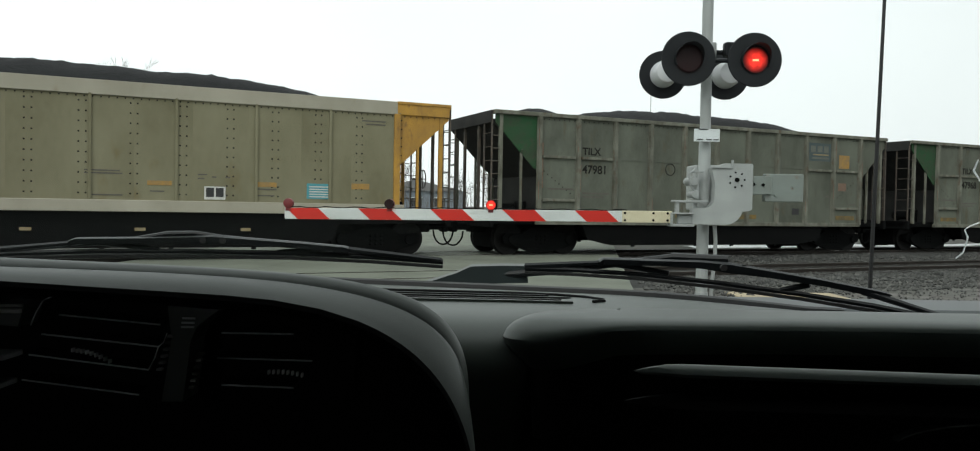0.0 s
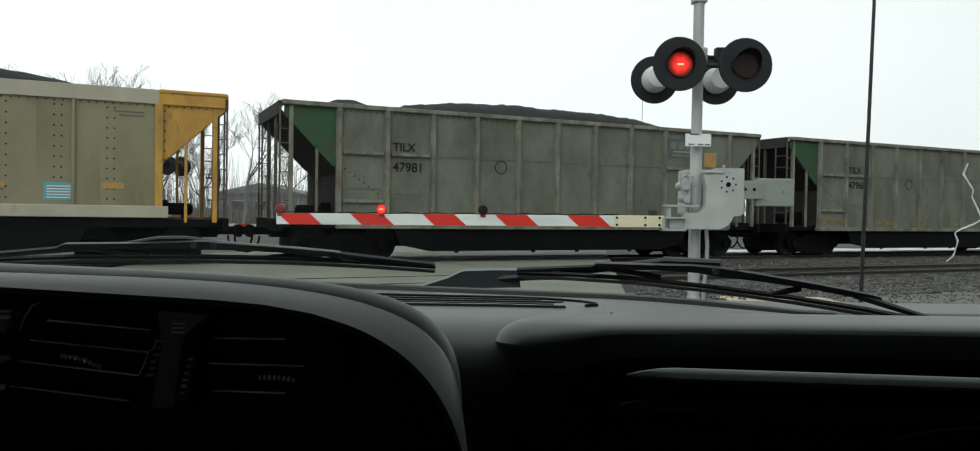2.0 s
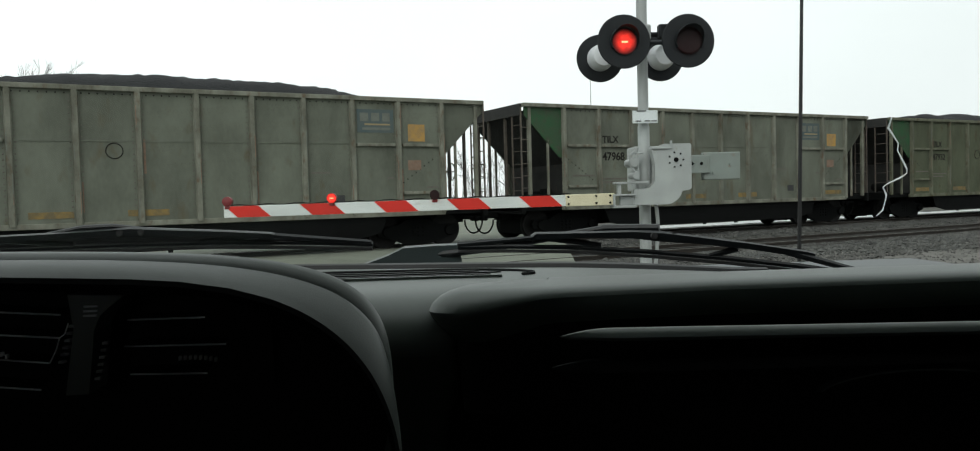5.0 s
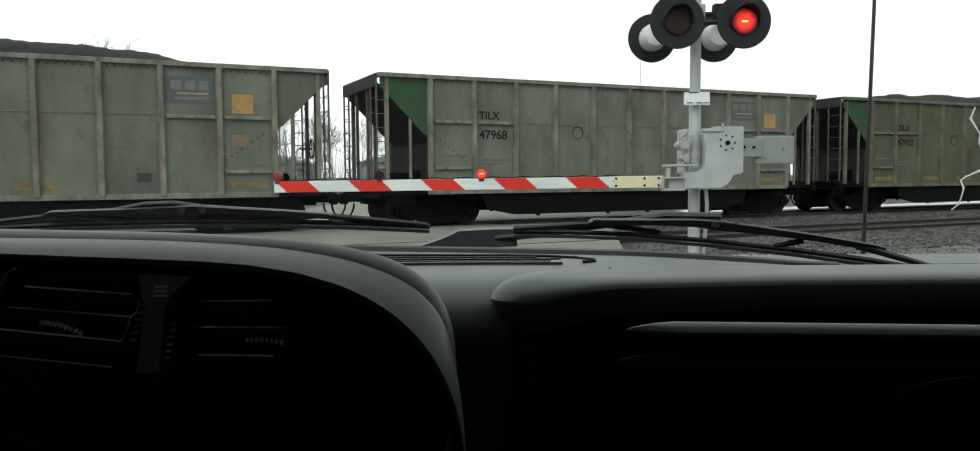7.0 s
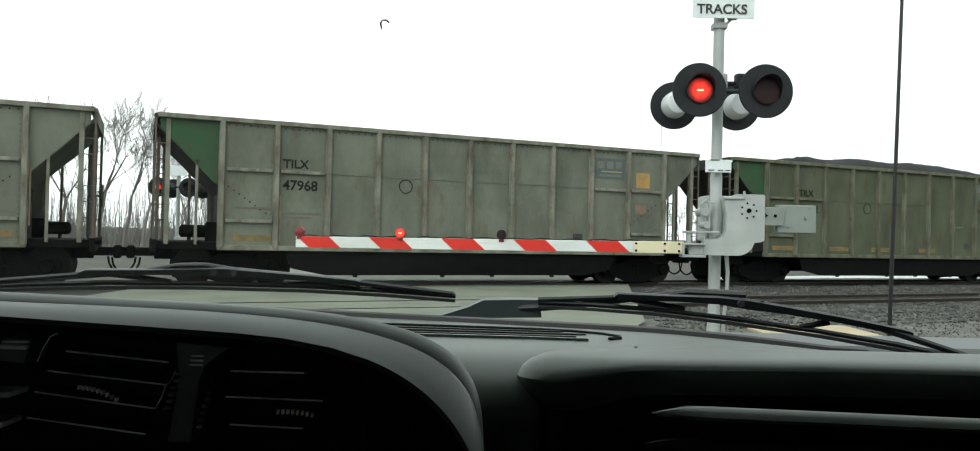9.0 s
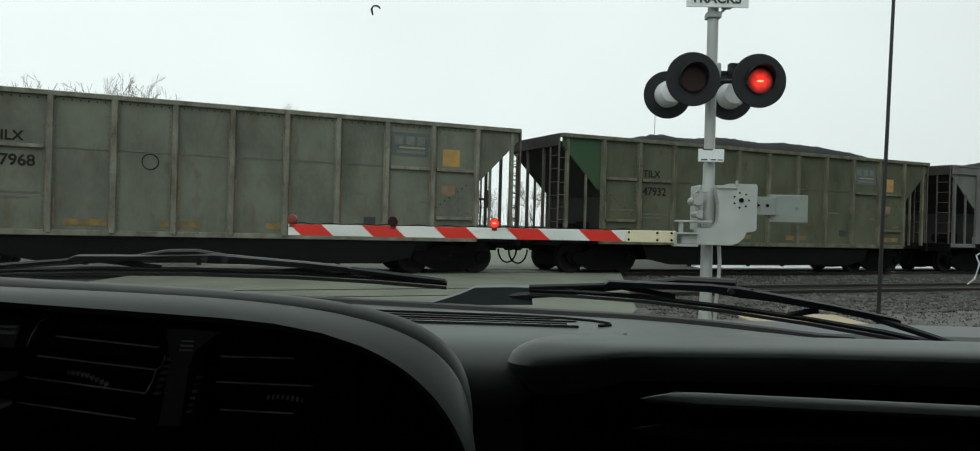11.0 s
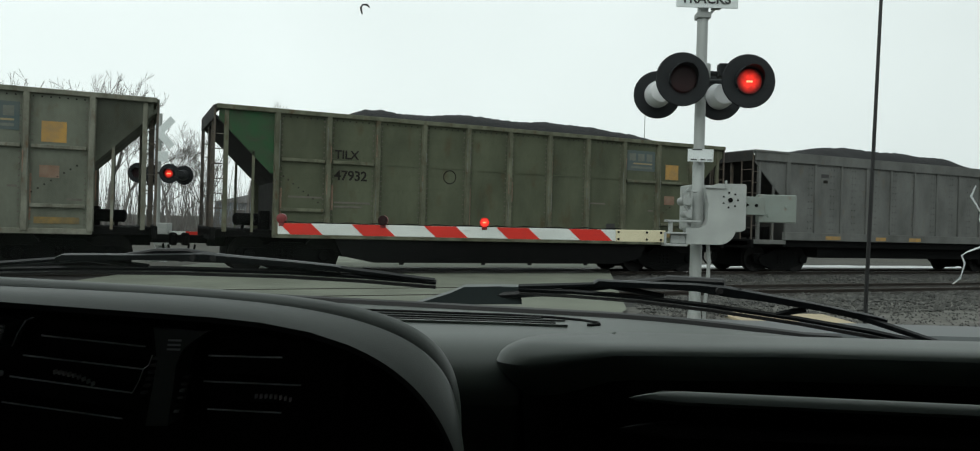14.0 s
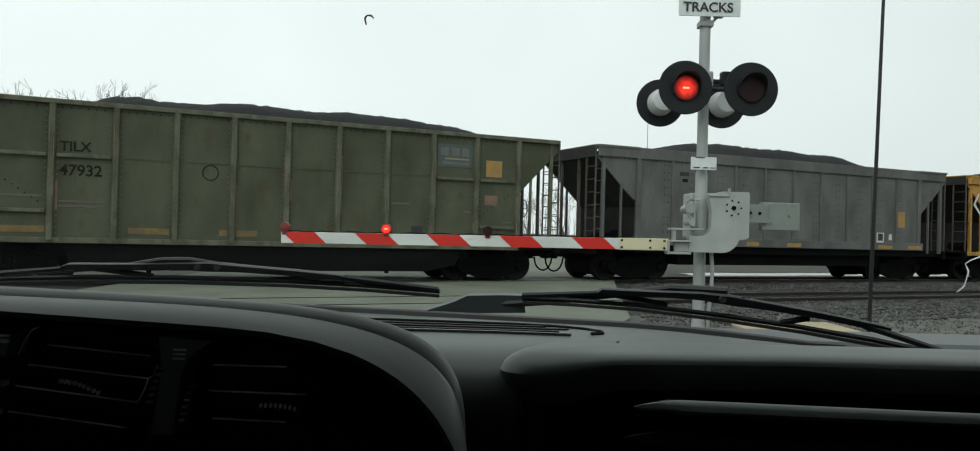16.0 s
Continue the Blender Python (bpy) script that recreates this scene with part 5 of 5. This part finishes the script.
    part("slat_edge", Shape().tube((x0, VENT_Y - 0.0006, z0), (x1, VENT_Y - 0.0006, z1), 0.0007, n=6), "vent_edge", ob, "slat edge painted pale as its highlight")


def tab(points, owner):
    t = Shape()
    for x, z in points:
        t.box(x, x + 0.0012, VENT_Y - 0.004, VENT_Y, z, z + 0.0028)
    part("direction_tab", t, "vent_edge", owner, "ribbed thumb tab")["kind"] = "stuff"


left_vent = part("air_vent", Shape().box(-0.3361, -0.2281, 0.578, 0.584, 1.3026, 1.3817), "dash_dark", auto, "black louvred air vent")
for a, b in (((-0.3069, 1.3674), (-0.2344, 1.3615)), ((-0.3194, 1.3533), (-0.2356, 1.3457)), ((-0.3283, 1.3383), (-0.2427, 1.3289)), ((-0.3332, 1.3202), (-0.2493, 1.3108))):
    slat(a, b, left_vent)
part("vent_rim", Shape().pipe([(x, VENT_Y - 0.0006, z) for x, z in ((-0.3119, 1.3803), (-0.3182, 1.3775), (-0.3235, 1.3685), (-0.3271, 1.3594))], [0.00055], 6), "vent_edge", left_vent)
part("vent_rim", Shape().pipe([(x, VENT_Y - 0.0006, z) for x, z in ((-0.2294, 1.3557), (-0.2320, 1.3485), (-0.2356, 1.3457), (-0.2382, 1.3376), (-0.2427, 1.3289))], [0.0005], 6), "vent_edge", left_vent)
right_vent = part("air_vent", Shape().box(-0.1973, -0.0979, 0.578, 0.584, 1.3048, 1.3752), "dash_dark", auto, "black louvred air vent")
for a, b in (((-0.1904, 1.3564), (-0.1389, 1.3564)), ((-0.1934, 1.3384), (-0.1252, 1.3373)), ((-0.1901, 1.3190), (-0.1385, 1.3177))):
    slat(a, b, right_vent)
tx, tz = (-0.2965, 1.3411)
tab([(tx + 0.0033 * i, tz - 0.00095 * i + 0.0016 * math.sin(i * 0.39)) for i in range(9)], left_vent)
tx, tz = (-0.1565, 1.3277)
tab([(tx + 0.0034 * i, tz - 0.0003 * i + 0.0012 * math.sin(i * 0.4)) for i in range(8)], right_vent)
divider = part("vent_divider", Shape().prism([(-0.2278, 1.3755), (-0.1906, 1.3735), (-0.1995, 1.3670), (-0.2070, 1.3606), (-0.2114, 1.3502), (-0.2131, 1.3344), (-0.2165, 1.3073), (-0.2317, 1.3070), (-0.2274, 1.3342), (-0.2249, 1.3522)], VENT_Y - 0.004, VENT_Y + 0.03), "dash", auto, "dark divider between the vents")
for x, z in ((-0.2125, 1.3664), (-0.2129, 1.3632), (-0.2133, 1.3601)):
    part("divider_mark", Shape().box(x - 0.0045, x + 0.0045, VENT_Y - 0.0052, VENT_Y - 0.0038, z, z + 0.0013), "vent_edge", divider)
for (x, z), lean in (((-0.2258, 1.3531), 0.32), ((-0.2042, 1.3409), 0.25)):
    w = Shape()
    for i in range(6):
        w.box(x - lean * 0.0048 * i - 0.0018, x - lean * 0.0048 * i + 0.0018, VENT_Y - 0.005, VENT_Y, z - 0.0048 * i, z - 0.0048 * i + 0.0016)
    part("thumb_wheel", w, "silver_dim", divider, "ribbed thumb wheel")
bx, bz = (-0.3486, 1.3752)
switch = part("dash_switch", Shape().prism([(bx - 0.004, bz - 0.0145), (bx + 0.0155, bz - 0.016), (bx + 0.020, bz), (bx, bz + 0.001)], VENT_Y - 0.006, VENT_Y + 0.02), "dash", auto, "small dark rocker switch")
part("switch_lip", Shape().box(bx - 0.001, bx + 0.0185, VENT_Y - 0.009, VENT_Y - 0.005, bz - 0.0062, bz - 0.0035, 0.0006).box(bx + 0.001, bx + 0.0195, VENT_Y - 0.009, VENT_Y - 0.005, bz - 0.0016, bz - 0.0002, 0.0004), "vent_edge", switch)
part("dash_switch", Shape().box(bx - 0.02, bx + 0.004, VENT_Y - 0.004, VENT_Y + 0.02, bz - 0.041, bz - 0.037, 0.0008).box(bx - 0.03, bx + 0.0, VENT_Y - 0.004, VENT_Y + 0.02, bz - 0.062, bz - 0.058, 0.0008), "vent_edge", auto)


# Wipers.
def wiper(points, blade, name_label, hole_at):
    """points: spine of the main bridge, left to right; blade: its rubber edge, left to right."""
    w = part("wiper_bridge", bridge_shape(points), "wiper", auto, name_label)
    part("blade_rail", Shape().pipe(blade, [0.0034]), "wiper", w)
    part("blade_rubber", Shape().pipe([(p[0], p[1] - 0.006, p[2] - 0.0055) for p in blade], [0.0024], 5), "rubber", w, "black rubber edge")
    h = Shape()
    for dx in (-0.013, 0.012):
        h.tube((hole_at[0] + dx, hole_at[1] - 0.0108, hole_at[2]), (hole_at[0] + dx, hole_at[1] - 0.004, hole_at[2] - 0.0005), 0.0042, n=10)
    part("pivot_holes", h, "rubber", w)
    return w


def bridge_shape(points):
    s = Shape()
    rows = []
    for x, y, z, wide in points:
        hw = wide * 0.8
        rows.append([(x, y - 0.008, z - hw), (x, y - 0.010, z + hw * 0.6), (x, y - 0.004, z + hw), (x, y + 0.006, z + hw), (x, y + 0.010, z - hw)])
    s.rows(rows)
    return s


right_blade = [(0.05, 1.08, 1.366), (0.12, 1.06, 1.366), (0.20, 1.035, 1.364), (0.29, 1.0, 1.358), (0.38, 0.955, 1.350), (0.45, 0.91, 1.342), (0.505, 0.86, 1.333)]
rw = wiper([(0.146, 1.046, 1.376, 0.006), (0.152, 1.046, 1.380, 0.0062), (0.22, 1.022, 1.381, 0.005), (0.27, 1.004, 1.381, 0.0065), (0.305, 0.99, 1.378, 0.0085), (0.345, 0.972, 1.3735, 0.0065), (0.40, 0.945, 1.366, 0.0055), (0.455, 0.914, 1.3565, 0.0055), (0.463, 0.91, 1.354, 0.006)], right_blade, "black windscreen wiper bridge with pierced pivot", (0.307, 0.988, 1.379))
left_blade = [(-0.72, 1.0, 1.372), (-0.6, 1.0, 1.380), (-0.5, 1.0, 1.3845), (-0.38, 1.0, 1.3865), (-0.25, 1.0, 1.386), (-0.15, 1.0, 1.383), (-0.058, 0.99, 1.379)]
lw = wiper([(-0.533, 1.0, 1.3945, 0.005), (-0.525, 1.0, 1.3975, 0.0055), (-0.44, 1.0, 1.4000, 0.0048), (-0.385, 1.0, 1.4015, 0.006), (-0.35, 1.0, 1.4020, 0.0080), (-0.31, 1.0, 1.4005, 0.006), (-0.24, 1.0, 1.3970, 0.005), (-0.185, 1.0, 1.393, 0.0048), (-0.178, 1.0, 1.391, 0.0055)], left_blade, "black windscreen wiper bridge with pierced pivot", (-0.349, 1.0, 1.4015))
for w, chain in ((rw, [((0.05, 1.08, 1.369), (0.155, 1.05, 1.3775)), ((0.17, 1.045, 1.376), (0.235, 1.02, 1.367)), ((0.44, 0.92, 1.358), (0.505, 0.862, 1.336)), ((0.39, 0.95, 1.362), (0.36, 0.965, 1.353))]),
                 (lw, [((-0.72, 1.0, 1.375), (-0.52, 1.0, 1.3955)), ((-0.50, 1.0, 1.396), (-0.42, 1.0, 1.388)), ((-0.185, 1.0, 1.3925), (-0.06, 0.99, 1.381)), ((-0.2, 1.0, 1.393), (-0.27, 1.0, 1.387))])):
    for a, b in chain:
        part("wiper_yoke", Shape().tube(a, b, 0.0042, 0.0034, 6), "wiper", w)
part("wiper_arm", Shape().tube((-0.02, 1.10, 1.352), (0.09, 1.075, 1.363), 0.006, 0.005, 8).tube((0.09, 1.075, 1.363), (0.24, 1.03, 1.388), 0.005, 0.0045, 8).tube((0.24, 1.03, 1.388), (0.305, 0.995, 1.3885), 0.006, 0.005, 8), "wiper", auto)
part("wiper_arm", Shape().tube((-0.80, 1.06, 1.36), (-0.62, 1.02, 1.384), 0.004, 0.004, 8).tube((-0.46, 1.0, 1.399), (-0.41, 1.0, 1.4085), 0.0035, 0.0035, 8).tube((-0.41, 1.0, 1.4085), (-0.375, 1.0, 1.4095), 0.0035, 0.0035, 8).tube((-0.375, 1.0, 1.4095), (-0.335, 1.0, 1.4045), 0.0035, 0.003, 8).tube((-0.62, 1.02, 1.384), (-0.46, 1.0, 1.399), 0.0035, 0.0035, 8), "wiper", auto)
part("wiper_pivot_cover", Shape().prism([(-0.095, 1.340), (0.055, 1.345), (0.052, 1.3685), (0.02, 1.3685), (-0.025, 1.3665), (-0.045, 1.357)], 1.085, 1.13), "cowl", auto, "dark green wiper pivot cover")
part("cowl_panel", Shape().box(-0.85, 0.75, 1.0, 1.16, 1.1, 1.325, 0.02), "cowl", auto, "dark cowl below the windscreen")
part("bonnet", Shape().rows([[(x, y, z - 0.12 * (x / 0.8) ** 2) for x in [-0.9 + 0.1 * i for i in range(18)]] for y, z in ((1.13, 1.22), (1.5, 1.19), (1.9, 1.14), (2.15, 1.06), (2.22, 0.95), (2.23, 0.6))]), "cowl", auto, "dark painted bonnet", True)
part("wing", Shape().box(0.56, 0.84, 1.05, 2.15, 0.5, 1.20, 0.05), "cowl", auto)
part("aerial_base", Shape().lathe([(0.018, 0.0), (0.018, 0.07), (0.012, 0.08), (0.012, 0.085), (0.007, 0.095)], (0.633, 1.3, 1.195), "z", 14), "rubber", auto, "black aerial base", True)
part("aerial", Shape().tube((0.633, 1.3, 1.28), (0.648, 1.3, 1.98), 0.0036, 0.0026, 8), "rubber", auto, "thin black whip aerial")


def on_glass(x, y):
    return (x, y, 1.345 + (1.02 - y) * 0.85)


screen = part("windscreen", Shape().rows([[on_glass(x, y) for x in (-1.0, -0.5, 0, 0.5, 0.85)] for y in (1.02, 0.86, 0.70, 0.53)]), "glass", auto, "cracked clear windscreen")
screen.visible_shadow = False
crack_points = [(0.514, 0.828), (0.517, 0.84), (0.54, 0.859), (0.5445, 0.868), (0.565, 0.887), (0.571, 0.893), (0.574, 0.898), (0.570, 0.904), (0.5585, 0.912), (0.556, 0.917), (0.566, 0.927), (0.5685, 0.932), (0.573, 0.944), (0.575, 0.950), (0.572, 0.959)]
ck = Shape().pipe([on_glass(*p) for p in crack_points], [0.0007, 0.0012, 0.0008], 5)
part("glass_crack", ck, "crack", screen, "bright jagged crack")
cp = [on_glass(-0.110, 0.6835), on_glass(-0.1105, 0.679), on_glass(-0.1085, 0.6765), on_glass(-0.105, 0.6765), on_glass(-0.103, 0.6785)]
cs = Shape().pipe(cp, [0.0007, 0.001], 5)
part("glass_chip", cs, "chip", screen, "small dark stone chip")

# Plain unseen cabin round the camera, added to keep light off the dash.
part("roof_lining", Shape().box(-1.05, 0.9, -1.6, 0.53, 1.760, 1.80), "cabin", auto, "unseen dark roof lining, brought forward to shade the dash")
part("cabin_back", Shape().box(-1.05, 0.9, -1.65, -1.6, 0.4, 1.80), "cabin", auto)
for x0, x1 in ((-1.06, -1.02), (0.86, 0.9)):
    part("door_lining", Shape().box(x0, x1, -1.6, 1.05, 0.4, 1.3), "cabin", auto)
    # Walls off the front side windows; the small opening only lights the slat edges.
    part("rear_quarter", Shape().box(x0, x1, -1.6, -1.1, 1.3, 1.76).box(x0, x1, -0.5, 0.53, 1.3, 1.76).box(x0, x1, -1.1, -0.5, 1.3, 1.40).box(x0, x1, -1.1, -0.5, 1.66, 1.76), "cabin", auto, "unseen dark wall added against side light, with a small gap")
    # Added blocker for side light beside the windscreen.
    part("front_quarter", Shape().prism([(0.53, 1.3), (1.03, 1.3), (0.56, 1.75), (0.53, 1.76)], x0, x1, axis="x"), "cabin", auto)
    part("screen_pillar", Shape().prism([(1.0, 1.3), (1.06, 1.3), (0.56, 1.80), (0.50, 1.80)], x0, x1, axis="x"), "cabin", auto)
part("cabin_floor", Shape().box(-1.05, 0.9, -1.6, 1.05, 0.35, 0.4), "cabin", auto)
part("bulkhead", Shape().box(-1.05, 0.9, 1.0, 1.05, 0.4, 1.3), "cabin", auto)
for x in (-0.95, 0.72):
    for y in (1.6, -1.0):
        part("tyre", Shape().lathe([(0.2, 0), (0.33, 0.01), (0.35, 0.05), (0.35, 0.15), (0.33, 0.2), (0.2, 0.2)], (x, y, 0.35), "x", 24), "rubber", auto, "", True)


# ---- what moves ----
def travelled(t):
    return 2.644 * t + 0.01155 * t * t


# Moments at which the lamps change over.
FLASHES = [0.15 + 0.719 * k for k in range(12)] + [8.005 + 0.703 * k for k in range(1, 12)]
FLASHES[6] -= 0.05


def motions():
    """The train rolls to the left; the lamps flash in turn."""
    for k, (car, sets) in enumerate(TRAIN):
        rows = []
        for i in range(17):
            p = track((k - 1) * PITCH - travelled(i), 0)
            rows.append((float(i), pose(p.x, p.y, 0, 0, 0, 24.65)))
        walk(car, rows)
        for x, ws in zip(AXLES, sets):
            spin = []
            for i in range(81):
                t = i * 0.2
                spin.append((t, pose(x, 1.6, RAIL_TOP + WHEEL_R) @ Matrix.Rotation(-travelled(t) / WHEEL_R, 4, "Y")))
            walk(ws, spin)
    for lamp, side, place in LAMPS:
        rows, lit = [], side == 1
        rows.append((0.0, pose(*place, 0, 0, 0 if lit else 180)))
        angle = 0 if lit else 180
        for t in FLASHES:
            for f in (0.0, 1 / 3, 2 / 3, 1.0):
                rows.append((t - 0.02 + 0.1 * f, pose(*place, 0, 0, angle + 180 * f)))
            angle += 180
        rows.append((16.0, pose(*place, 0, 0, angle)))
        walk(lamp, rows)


motions()
